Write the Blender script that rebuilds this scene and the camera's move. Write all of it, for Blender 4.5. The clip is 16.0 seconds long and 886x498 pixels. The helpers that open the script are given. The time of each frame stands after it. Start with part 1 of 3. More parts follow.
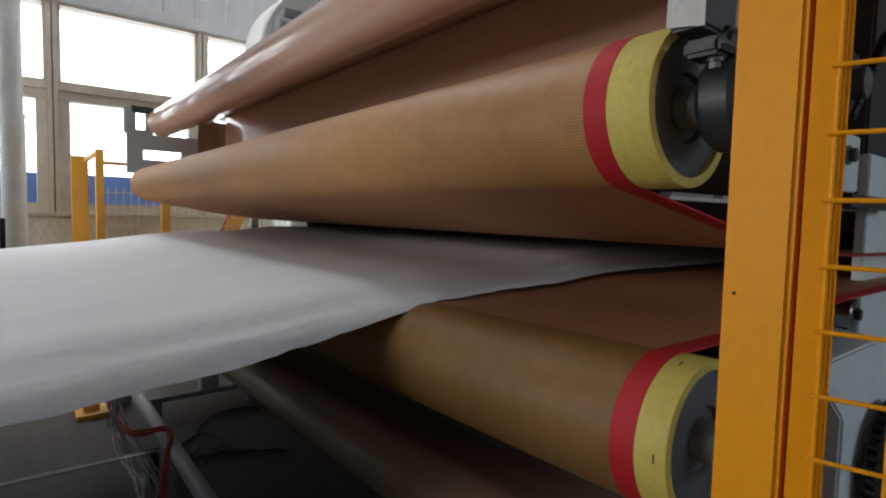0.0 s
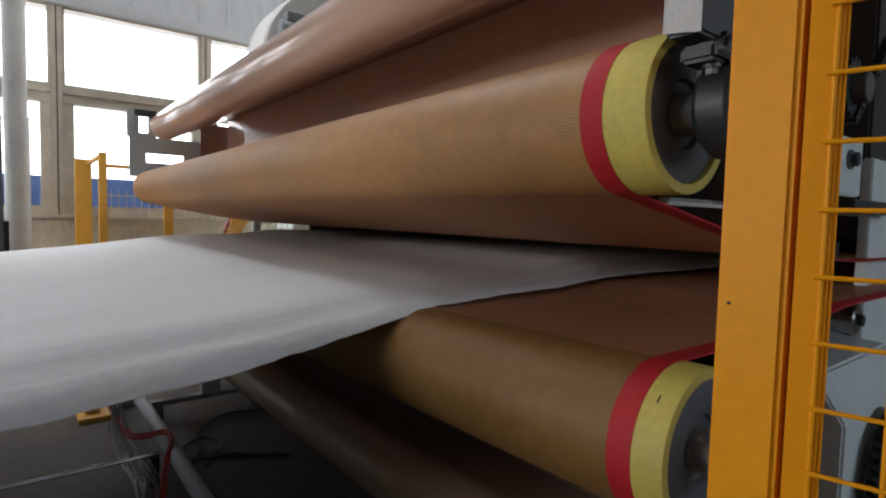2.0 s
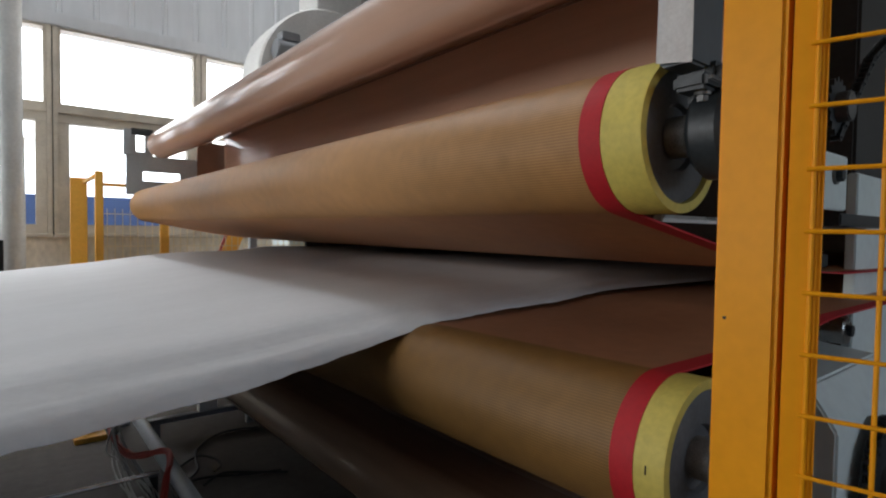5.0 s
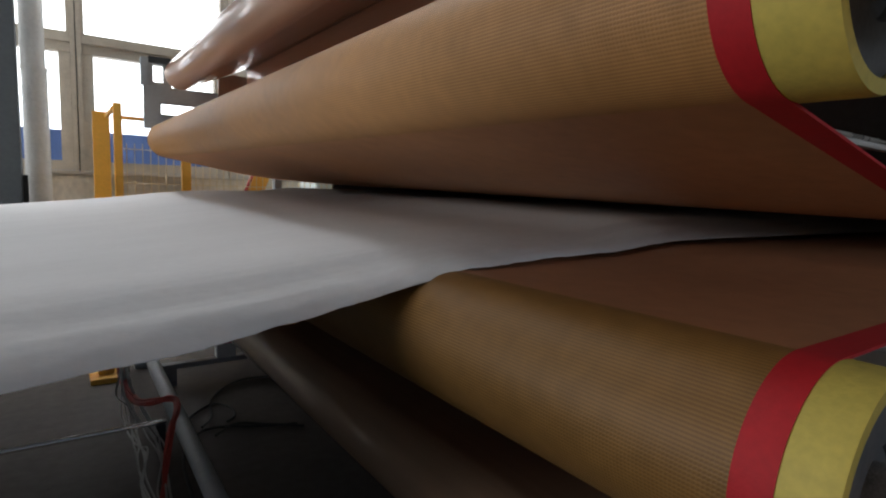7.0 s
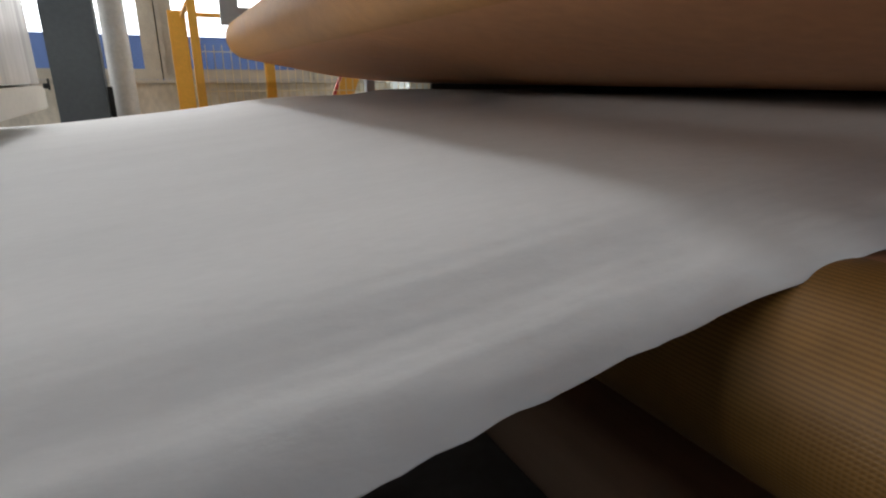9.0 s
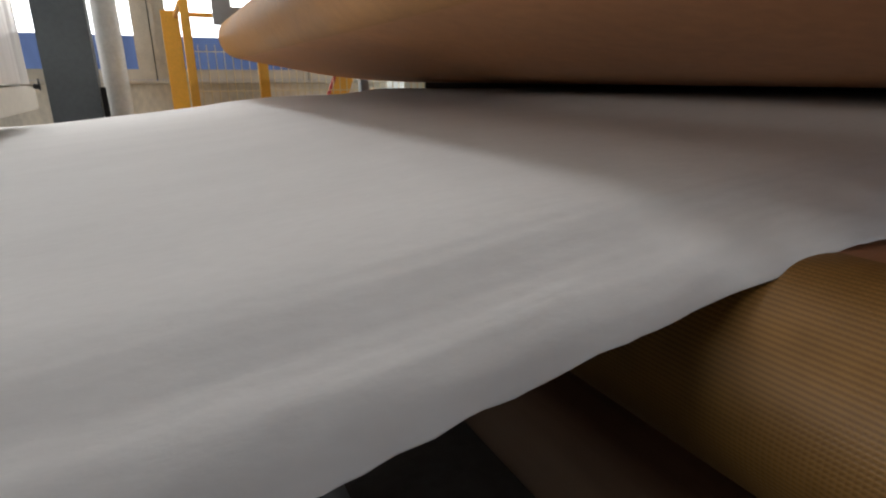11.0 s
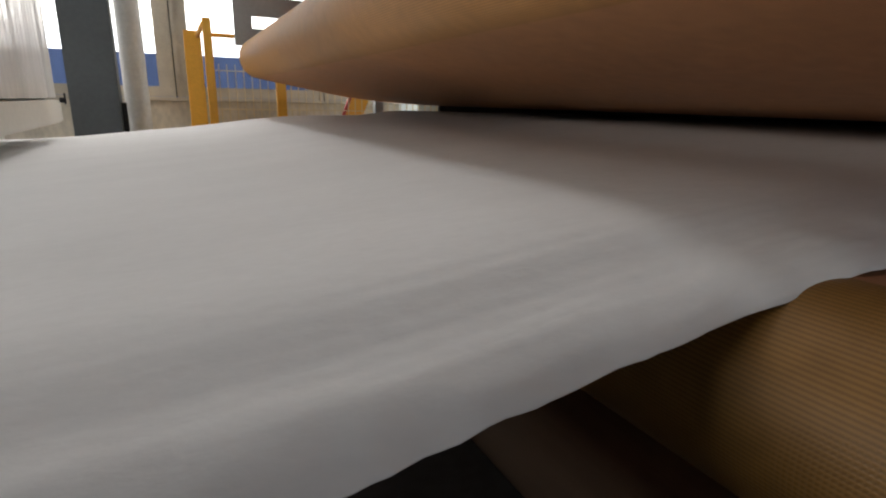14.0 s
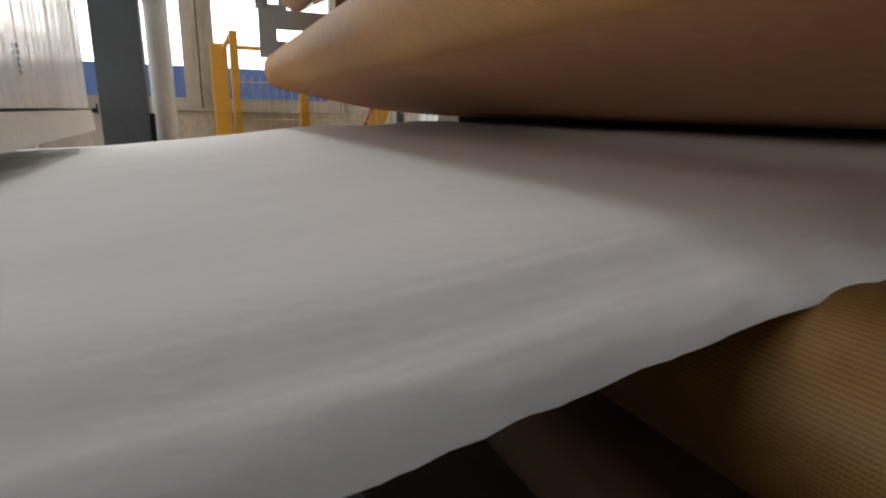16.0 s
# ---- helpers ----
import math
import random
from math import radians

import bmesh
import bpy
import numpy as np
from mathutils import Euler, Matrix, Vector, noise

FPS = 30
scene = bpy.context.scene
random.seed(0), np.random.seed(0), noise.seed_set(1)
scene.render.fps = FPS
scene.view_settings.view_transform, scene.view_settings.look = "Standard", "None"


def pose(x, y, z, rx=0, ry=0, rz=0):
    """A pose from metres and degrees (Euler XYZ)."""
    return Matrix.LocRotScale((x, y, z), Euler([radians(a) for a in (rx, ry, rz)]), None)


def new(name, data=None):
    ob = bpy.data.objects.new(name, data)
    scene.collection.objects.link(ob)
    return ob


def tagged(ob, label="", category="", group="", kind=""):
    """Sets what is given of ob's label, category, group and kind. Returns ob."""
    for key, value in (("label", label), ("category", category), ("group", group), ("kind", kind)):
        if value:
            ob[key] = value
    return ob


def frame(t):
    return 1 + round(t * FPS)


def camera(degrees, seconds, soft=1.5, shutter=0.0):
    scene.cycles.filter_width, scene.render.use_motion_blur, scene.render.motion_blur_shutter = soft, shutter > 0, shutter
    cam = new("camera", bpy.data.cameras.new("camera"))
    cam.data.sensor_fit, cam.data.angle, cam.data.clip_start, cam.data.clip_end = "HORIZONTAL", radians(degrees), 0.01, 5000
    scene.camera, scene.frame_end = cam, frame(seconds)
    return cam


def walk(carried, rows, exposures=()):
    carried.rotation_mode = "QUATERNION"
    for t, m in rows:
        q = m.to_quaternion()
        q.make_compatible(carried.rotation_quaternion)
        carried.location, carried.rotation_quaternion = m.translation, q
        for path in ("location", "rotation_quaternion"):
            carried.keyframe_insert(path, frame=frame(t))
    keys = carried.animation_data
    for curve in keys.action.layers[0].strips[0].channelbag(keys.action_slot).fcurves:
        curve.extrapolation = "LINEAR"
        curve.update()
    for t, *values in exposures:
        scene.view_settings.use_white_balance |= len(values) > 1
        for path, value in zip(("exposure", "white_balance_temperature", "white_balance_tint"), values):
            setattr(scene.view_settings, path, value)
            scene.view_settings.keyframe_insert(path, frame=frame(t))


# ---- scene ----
# ---- camera and its walk ----
cam = camera(78.50, 16.0, soft=2.1)
PATH = [
    (0.0, pose(-0.003, -0.036, 1.243, 86.27, -1.36, -38.39)),
    (0.5, pose(0.003, -0.037, 1.243, 86.23, -1.33, -38.28)),
    (1.0, pose(0.006, -0.036, 1.245, 86.24, -1.37, -38.25)),
    (1.5, pose(0.010, -0.033, 1.246, 86.37, -1.45, -38.15)),
    (2.0, pose(0.009, -0.039, 1.249, 86.52, -1.41, -38.03)),
    (2.5, pose(0.007, -0.042, 1.249, 86.74, -1.43, -37.96)),
    (3.0, pose(0.005, -0.044, 1.248, 86.95, -1.49, -37.88)),
    (3.5, pose(-0.000, -0.045, 1.247, 86.98, -1.50, -37.91)),
    (4.0, pose(0.001, -0.046, 1.250, 86.97, -1.48, -37.90)),
    (6.3, pose(-0.069, -0.058, 1.262, 89.53, 0.02, -40.05)),
    (6.5, pose(0.026, -0.017, 1.234, 87.74, -0.90, -39.10)),
    (7.0, pose(0.166, 0.172, 1.196, 83.04, -2.38, -34.92)),
    (7.5, pose(0.163, 0.408, 1.191, 78.43, -0.31, -31.44)),
    (8.0, pose(0.199, 0.577, 1.180, 75.76, -0.60, -30.59)),
    (8.5, pose(0.229, 0.726, 1.181, 72.71, -0.22, -27.23)),
    (10.8, pose(0.270, 0.719, 1.176, 72.38, 0.13, -26.50)),
    (11.0, pose(0.269, 0.719, 1.176, 72.53, 0.15, -27.11)),
    (11.5, pose(0.267, 0.720, 1.175, 72.72, 0.31, -27.41)),
    (12.0, pose(0.265, 0.718, 1.172, 73.54, -0.21, -27.30)),
    (12.5, pose(0.261, 0.714, 1.169, 74.13, -0.30, -27.25)),
    (13.0, pose(0.256, 0.712, 1.173, 74.52, -0.64, -27.24)),
    (13.5, pose(0.251, 0.710, 1.175, 74.70, -0.90, -26.99)),
    (14.0, pose(0.247, 0.709, 1.175, 74.84, -1.21, -25.95)),
    (14.5, pose(0.241, 0.706, 1.175, 75.15, -1.17, -25.08)),
    (15.0, pose(0.238, 0.705, 1.173, 75.52, -1.28, -24.67)),
    (15.5, pose(0.237, 0.704, 1.171, 75.88, -1.28, -24.55)),
    (16.0, pose(0.237, 0.701, 1.169, 75.93, -1.19, -23.96)),
]
walk(cam, PATH, exposures=[(0.0, 0.0, 6250, 9), (4.2, 0.0, 6250, 9), (6.5, -0.07, 6250, 9), (7.0, -0.12, 6290, 9), (7.5, 0.02, 6340, 9), (8.0, 0.07, 6400, 9), (8.6, 0.02, 6470, 9), (11.0, 0.07, 6750, 10), (13.0, -0.02, 6800, 10), (16.0, -0.17, 6850, 11)])

# ---- world, daylight and exposure ----
scene.view_settings.exposure = 0.0
world = bpy.data.worlds.new("world")
scene.world = world
world.use_nodes = True
_sky = world.node_tree.nodes.new("ShaderNodeTexSky")
_sky.sky_type, _sky.sun_disc = "NISHITA", False
_sky.sun_elevation, _sky.sun_rotation = radians(48), radians(200)
world.node_tree.links.new(_sky.outputs[0], world.node_tree.nodes["Background"].inputs[0])
world.node_tree.nodes["Background"].inputs[1].default_value = 0.10

# plan of the hall
WALL_Y, WALL_T = 6.187, 0.24
HALL = (-8.0, 10.0, -6.0, WALL_Y)       # x0, x1, y0, y1
ROOF_Z = 6.4
SILL_Z, TRANSOM_Z, HEAD_Z = 1.135, 2.325, 3.088
BAY = 1.294                             # window bay
BAY_0 = 0.3115                           # centre of a mullion


def window_light(name, m, width, height, power, colour=(1, 1, 1)):
    """Daylight as an area lamp that fills an opening, real or added."""
    d = bpy.data.lights.new(name, "AREA")
    d.shape, d.size, d.size_y, d.energy, d.color = "RECTANGLE", width, height, power, colour
    ob = new(name, d)
    ob.matrix_world = m
    return ob


window_light("daylight_window", pose(1.0, WALL_Y + 0.42, 2.5, -90, 0, 0), 17.0, 1.9, 380, (0.97, 0.98, 1.0))
window_light("daylight_skylight", pose(-0.05, 4.75, ROOF_Z + 0.1, 0, 0, 0), 1.0, 2.5, 92, (0.98, 0.99, 1.0))
# Far roof, near and west lamps are unseen, added to fill dim surfaces.
window_light("added_daylight_roof_far", pose(4.7, 5.3, ROOF_Z + 0.1, 0, 0, 0), 7.8, 0.8, 185, (1.0, 0.98, 0.95))
window_light("added_daylight_near", pose(3.4, HALL[2] - 0.3, 2.6, 90, 0, 0), 4.6, 1.4, 70, (0.86, 0.93, 1.0))
window_light("added_daylight_west", pose(HALL[0] - 0.3, 3.3, 2.2, 90, 0, -90), 4.8, 2.4, 280, (1.0, 0.985, 0.96))


# ---- materials ----
def mat(name, colour, rough=0.6, metal=0.0, vary=0.12, scale=6.0, bump=0.0, bump_scale=60.0, spec=0.5, second=None, stretch=(1, 1, 1), coat=0.0):
    """A surface with broad stains, fine grain and relief at real size."""
    m = bpy.data.materials.new(name)
    m.use_nodes = True
    nt = m.node_tree
    b = nt.nodes["Principled BSDF"]
    N, L = nt.nodes.new, nt.links.new
    tc = N("ShaderNodeTexCoord")
    mp = N("ShaderNodeMapping")
    mp.inputs["Scale"].default_value = stretch
    L(tc.outputs["Object"], mp.inputs[0])
    n1, n2 = N("ShaderNodeTexNoise"), N("ShaderNodeTexNoise")
    n1.inputs["Scale"].default_value, n1.inputs["Detail"].default_value = scale, 5
    n2.inputs["Scale"].default_value, n2.inputs["Detail"].default_value = scale * 14, 4
    for n in (n1, n2):
        L(mp.outputs[0], n.inputs[0])
    mix = N("ShaderNodeMix")
    mix.data_type = "FLOAT"
    mix.inputs[0].default_value = 0.4
    L(n1.outputs["Fac"], mix.inputs[2])
    L(n2.outputs["Fac"], mix.inputs[3])
    ramp = N("ShaderNodeValToRGB")
    c2 = second or tuple(c * (1 - 2.2 * vary) for c in colour)
    ramp.color_ramp.elements[0].position, ramp.color_ramp.elements[1].position = 0.32, 0.68
    ramp.color_ramp.elements[0].color = (*[max(0, c) for c in c2], 1)
    ramp.color_ramp.elements[1].color = (*[min(1, c * (1 + vary * 0.5)) for c in colour], 1)
    L(mix.outputs[0], ramp.inputs[0])
    L(ramp.outputs[0], b.inputs["Base Color"])
    b.inputs["Metallic"].default_value = metal
    b.inputs["Specular IOR Level"].default_value = spec
    b.inputs["Coat Weight"].default_value = coat
    mr = N("ShaderNodeMapRange")
    mr.inputs[3].default_value, mr.inputs[4].default_value = max(0.03, rough - 0.12), min(1, rough + 0.12)
    L(n1.outputs["Fac"], mr.inputs[0])
    L(mr.outputs[0], b.inputs["Roughness"])
    if bump:
        n3 = N("ShaderNodeTexNoise")
        n3.inputs["Scale"].default_value, n3.inputs["Detail"].default_value = bump_scale, 4
        L(mp.outputs[0], n3.inputs[0])
        bp = N("ShaderNodeBump")
        bp.inputs["Strength"].default_value, bp.inputs["Distance"].default_value = bump, 0.004
        L(n3.outputs["Fac"], bp.inputs["Height"])
        L(bp.outputs[0], b.inputs["Normal"])
    return m


def glow(name, colour, strength):
    m = bpy.data.materials.new(name)
    m.use_nodes = True
    nt = m.node_tree
    nt.nodes.remove(nt.nodes["Principled BSDF"])
    e = nt.nodes.new("ShaderNodeEmission")
    e.inputs[0].default_value, e.inputs[1].default_value = (*colour, 1), strength
    nt.links.new(e.outputs[0], nt.nodes["Material Output"].inputs[0])
    return m


def mesh_belt_material(name, colour):
    """Brown coated open-mesh fabric: fine cross ribs along the roller and fainter warp threads."""
    m = mat(name, colour, rough=0.50, vary=0.12, scale=2.2, spec=0.32)
    nt = m.node_tree
    N, L = nt.nodes.new, nt.links.new
    b = nt.nodes["Principled BSDF"]
    uv = N("ShaderNodeUVMap")
    uv.uv_map = "run"
    sep = N("ShaderNodeSeparateXYZ")
    L(uv.outputs[0], sep.inputs[0])

    def ribs(out, pitch):
        k = N("ShaderNodeMath")
        k.operation = "MULTIPLY"
        k.inputs[1].default_value = 2 * math.pi / pitch
        L(out, k.inputs[0])
        s = N("ShaderNodeMath")
        s.operation = "SINE"
        L(k.outputs[0], s.inputs[0])
        return s.outputs[0]
    across, along = ribs(sep.outputs[0], 0.0047), ribs(sep.outputs[1], 0.0047)
    add = N("ShaderNodeMath")
    add.operation = "MAXIMUM"
    L(across, add.inputs[0])
    L(along, add.inputs[1])
    old = b.inputs["Base Color"].links[0].from_socket
    mr = N("ShaderNodeMapRange")
    mr.inputs[1].default_value, mr.inputs[2].default_value = -0.9, 0.6
    mr.inputs[3].default_value, mr.inputs[4].default_value = 0.76, 1.06
    L(across, mr.inputs[0])
    mul = N("ShaderNodeMix")
    mul.data_type, mul.blend_type = "RGBA", "MULTIPLY"
    mul.inputs[0].default_value = 1.0
    L(old, mul.inputs[6])
    L(mr.outputs[0], mul.inputs[7])
    L(mul.outputs[2], b.inputs["Base Color"])
    bp = N("ShaderNodeBump")
    bp.inputs["Strength"].default_value, bp.inputs["Distance"].default_value = 0.22, 0.0008
    L(add.outputs[0], bp.inputs["Height"])
    L(bp.outputs[0], b.inputs["Normal"])
    return m


# Wrap and flat are one belt; the flat is lightened for missing bounce light.
M_BELT = mesh_belt_material("belt_mesh_lit_ochre", (0.50, 0.255, 0.090))
M_BELT_FLAT = mesh_belt_material("belt_mesh_lifted_flat", (0.59, 0.290, 0.135))
# One lower belt: wrap toned down, flat lightened for light missing under the nose.
M_BELT_LOW = mesh_belt_material("low_belt_mesh_dim_wrap", (0.28, 0.145, 0.041))
M_BELT_LOW_FLAT = mesh_belt_material("low_belt_mesh_lifted_flat", (0.50, 0.240, 0.125))


def translucent(m, amount):
    """Lets some light through the thin woven fabric."""
    nt = m.node_tree
    tr, mx = nt.nodes.new("ShaderNodeBsdfTranslucent"), nt.nodes.new("ShaderNodeMixShader")
    b = nt.nodes["Principled BSDF"]
    nt.links.new(b.inputs["Base Color"].links[0].from_socket, tr.inputs[0])
    mx.inputs[0].default_value = amount
    nt.links.new(b.outputs[0], mx.inputs[1])
    nt.links.new(tr.outputs[0], mx.inputs[2])
    nt.links.new(mx.outputs[0], nt.nodes["Material Output"].inputs[0])
    return m


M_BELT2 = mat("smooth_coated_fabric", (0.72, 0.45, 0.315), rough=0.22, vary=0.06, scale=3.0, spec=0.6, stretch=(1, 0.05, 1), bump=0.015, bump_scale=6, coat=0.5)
# Lower return fabric: darker and less red than the upper one.
M_BELT2_LOW = mat("lower_coated_fabric", (0.50, 0.33, 0.215), rough=0.24, vary=0.10, scale=3.0, spec=0.5, stretch=(1, 0.05, 1), coat=0.4)
M_RUST = mat("rust_brown_paint", (0.30, 0.165, 0.105), rough=0.5, vary=0.12, scale=8)
translucent(M_BELT2, 0.2)
M_PALE_WIRE = mat("pale_mesh_wire", (0.80, 0.66, 0.40), rough=0.45, vary=0.05)
M_FRAME_GREY = mat("grey_frame_paint", (0.42, 0.46, 0.49), rough=0.45, vary=0.08, scale=3)
M_FILM = mat("white_film_covered_panel", (0.72, 0.72, 0.70), rough=0.16, vary=0.08, scale=3, stretch=(1, 1, 0.2))
M_WARM_WHITE = mat("warm_white_paint", (0.66, 0.63, 0.56), rough=0.4, vary=0.07, scale=3)
M_HOUSING = mat("dark_oven_steel", (0.045, 0.042, 0.04), rough=0.6, vary=0.2, scale=3)
M_INK = mat("black_ink", (0.02, 0.02, 0.02), rough=0.8)
M_RED = mat("red_edge_band", (0.50, 0.008, 0.016), rough=0.7, vary=0.10, scale=9, bump=0.1, bump_scale=300)
M_YELLOW = mat("yellow_end_sleeve", (0.68, 0.56, 0.12), rough=0.6, vary=0.12, scale=7, bump=0.12, bump_scale=180)
M_STEEL = mat("grey_painted_steel", (0.25, 0.26, 0.275), rough=0.45, vary=0.15, scale=5, bump=0.05)
M_DARK = mat("dark_cast_iron", (0.028, 0.034, 0.038), rough=0.42, vary=0.3, scale=10, bump=0.15, bump_scale=90)
M_BRIGHT = mat("bare_steel", (0.48, 0.48, 0.47), rough=0.28, metal=1.0, vary=0.15, scale=12, bump=0.03)
M_SHAFT = mat("shaft_steel", (0.20, 0.195, 0.19), rough=0.5, metal=0.6, vary=0.3, scale=22, bump=0.06)
M_CHROME = mat("polished_chrome", (0.72, 0.72, 0.72), rough=0.13, metal=1.0, vary=0.06, scale=12)
M_HUB = mat("worn_hub_steel", (0.34, 0.34, 0.34), rough=0.5, metal=0.3, vary=0.3, scale=30, bump=0.1)
M_CAP = mat("dark_end_disc", (0.13, 0.135, 0.145), rough=0.45, vary=0.2, scale=9, bump=0.05)
M_ORANGE = mat("orange_guard_paint", (0.92, 0.365, 0.006), rough=0.45, vary=0.05, scale=5, bump=0.05, bump_scale=40, spec=0.18)
# Far orange has the window glare lightened into its colour.
M_ORANGE_GLARE = mat("orange_paint_glare_lightened", (0.94, 0.49, 0.065), rough=0.45, vary=0.08, scale=5)
M_GREY_BLUE = mat("blue_grey_machine_paint", (0.10, 0.116, 0.130), rough=0.45, vary=0.12, scale=2.5, bump=0.03)
M_PALE = mat("pale_machine_paint", (0.74, 0.81, 0.80), rough=0.42, vary=0.07, scale=2.0, bump=0.03)
M_CONCRETE = mat("concrete_floor", (0.10, 0.082, 0.070), rough=0.75, vary=0.22, scale=1.3, bump=0.25, bump_scale=30)
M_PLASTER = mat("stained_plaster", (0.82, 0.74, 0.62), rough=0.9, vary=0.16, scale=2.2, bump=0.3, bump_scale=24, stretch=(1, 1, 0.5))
M_CLAD = mat("ribbed_white_cladding", (0.56, 0.57, 0.58), rough=0.5, vary=0.07, scale=0.9, stretch=(1, 1, 0.2))
M_FRAME = mat("aged_window_frame", (0.56, 0.50, 0.41), rough=0.55, vary=0.12, scale=9, bump=0.08)
M_WALL = mat("plain_grey_plaster", (0.36, 0.34, 0.31), rough=0.9, vary=0.16, scale=2.2, bump=0.3, bump_scale=24)
M_ROOF = mat("roof_sheet", (0.30, 0.30, 0.30), rough=0.6, vary=0.1, scale=0.8)
M_WEB = mat("white_fibre_wadding", (0.76, 0.76, 0.765), rough=1.0, vary=0.03, scale=7.0, bump=0.25, bump_scale=55, spec=0.05, stretch=(0.45, 1, 1))
M_DUCT = mat("white_duct_sheet", (0.66, 0.65, 0.62), rough=0.5, vary=0.1, scale=3, bump=0.05)
M_BLUE = mat("blue_site_hoarding", (0.16, 0.27, 0.62), rough=0.5, vary=0.12, scale=0.9, stretch=(1, 1, 0.3))
M_PAPER = mat("crumpled_paper_sheet", (0.66, 0.65, 0.64), rough=0.85, vary=0.1, scale=16, bump=0.5, bump_scale=22)
M_BLACK = mat("black_rubber", (0.016, 0.016, 0.017), rough=0.6, vary=0.2, scale=20)
M_WIRE_RED = mat("red_wire", (0.50, 0.06, 0.04), rough=0.5, vary=0.15, scale=30)
M_WIRE_WHITE = mat("white_wire", (0.48, 0.47, 0.45), rough=0.5, vary=0.15, scale=30)
M_SKY = glow("bright_overcast_sky", (1.0, 0.99, 0.98), 2.2)


# ---- mesh helpers ----
def part(name, bm, material, parent=None, label="", smooth=40):
    me = bpy.data.meshes.new(name)
    bm.to_mesh(me)
    bm.free()
    me.materials.append(material)
    if smooth:
        me.polygons.foreach_set("use_smooth", [True] * len(me.polygons))
        me.set_sharp_from_angle(angle=radians(smooth))
    ob = new(name, me)
    if parent:
        ob.parent = parent
    if label:
        tagged(ob, label)
    return ob


def thing(name, label, category, m=None, group="", kind=""):
    e = new(name)
    e.empty_display_size = 0.1
    if m:
        e.matrix_world = m
    return tagged(e, label, category, group, kind)


def box(x0, x1, y0, y1, z0, z1, bevel=0.0, bm=None, segs=2):
    own = bmesh.new()
    bmesh.ops.create_cube(own, size=1)
    for v in own.verts:
        v.co = Vector(((x0 + x1) / 2 + v.co.x * (x1 - x0), (y0 + y1) / 2 + v.co.y * (y1 - y0), (z0 + z1) / 2 + v.co.z * (z1 - z0)))
    if bevel:
        bmesh.ops.bevel(own, geom=own.edges[:], offset=bevel, segments=segs, affect="EDGES")
    return join(bm, own)


def join(bm, own):
    if bm is None:
        return own
    me = bpy.data.meshes.new("tmp")
    own.to_mesh(me)
    own.free()
    bm.from_mesh(me)
    bpy.data.meshes.remove(me)
    return bm


def rod(a, b, r, bm=None, sides=16, bevel=0.0):
    """A round bar from a to b."""
    a, b = Vector(a), Vector(b)
    own = bmesh.new()
    bmesh.ops.create_cone(own, cap_ends=True, segments=sides, radius1=r, radius2=r, depth=(b - a).length)
    if bevel:
        rim = [e for e in own.edges if len(e.link_faces) == 2 and any(len(f.verts) > 4 for f in e.link_faces)]
        bmesh.ops.bevel(own, geom=rim, offset=bevel, segments=2, affect="EDGES")
    own.transform(Matrix.Translation((a + b) / 2) @ (b - a).to_track_quat("Z", "Y").to_matrix().to_4x4())
    return join(bm, own)


def lathe(profile, y_axis=True, sides=64, bm=None):
    """Turn (radius, along) pairs about the y axis."""
    own = bmesh.new()
    rings = []
    for r, y in profile:
        rings.append([own.verts.new((r * math.cos(2 * math.pi * i / sides), y, r * math.sin(2 * math.pi * i / sides))) for i in range(sides)])
    for a, b in zip(rings, rings[1:]):
        for i in range(sides):
            own.faces.new((a[i], a[(i + 1) % sides], b[(i + 1) % sides], b[i]))
    if profile[0] == profile[-1]:
        bmesh.ops.remove_doubles(own, verts=rings[0] + rings[-1], dist=1e-6)
    else:
        own.faces.new(rings[0])
        own.faces.new(rings[-1])
    bmesh.ops.recalc_face_normals(own, faces=own.faces[:])
    return join(bm, own)


def hose(points, r, bm=None, sides=8, steps=8):
    """A round flexible line through the points."""
    pts = [Vector(q) for q in points]
    line = []
    for i in range(len(pts) - 1):
        p0, p1, p2, p3 = pts[max(i - 1, 0)], pts[i], pts[i + 1], pts[min(i + 2, len(pts) - 1)]
        for k in range(steps):
            s = k / steps
            line.append(0.5 * ((2 * p1) + (p2 - p0) * s + (2 * p0 - 5 * p1 + 4 * p2 - p3) * s ** 2 + (3 * p1 - p0 - 3 * p2 + p3) * s ** 3))
    line.append(pts[-1])
    own = bmesh.new()
    rings = []
    for i, c in enumerate(line):
        d = (line[min(i + 1, len(line) - 1)] - line[max(i - 1, 0)]).normalized()
        u = d.orthogonal().normalized() if not rings else (u - d * u.dot(d)).normalized()
        v = d.cross(u)
        rings.append([own.verts.new(c + r * (u * math.cos(2 * math.pi * j / sides) + v * math.sin(2 * math.pi * j / sides))) for j in range(sides)])
    for a, b in zip(rings, rings[1:]):
        for j in range(sides):
            own.faces.new((a[j], a[(j + 1) % sides], b[(j + 1) % sides], b[j]))
    own.faces.new(rings[0][::-1])
    own.faces.new(rings[-1])
    return join(bm, own)


def arc(cx, cz, r, a0, a1, n=24):
    return [(cx + r * math.cos(radians(a0 + (a1 - a0) * i / n)), cz + r * math.sin(radians(a0 + (a1 - a0) * i / n))) for i in range(n + 1)]


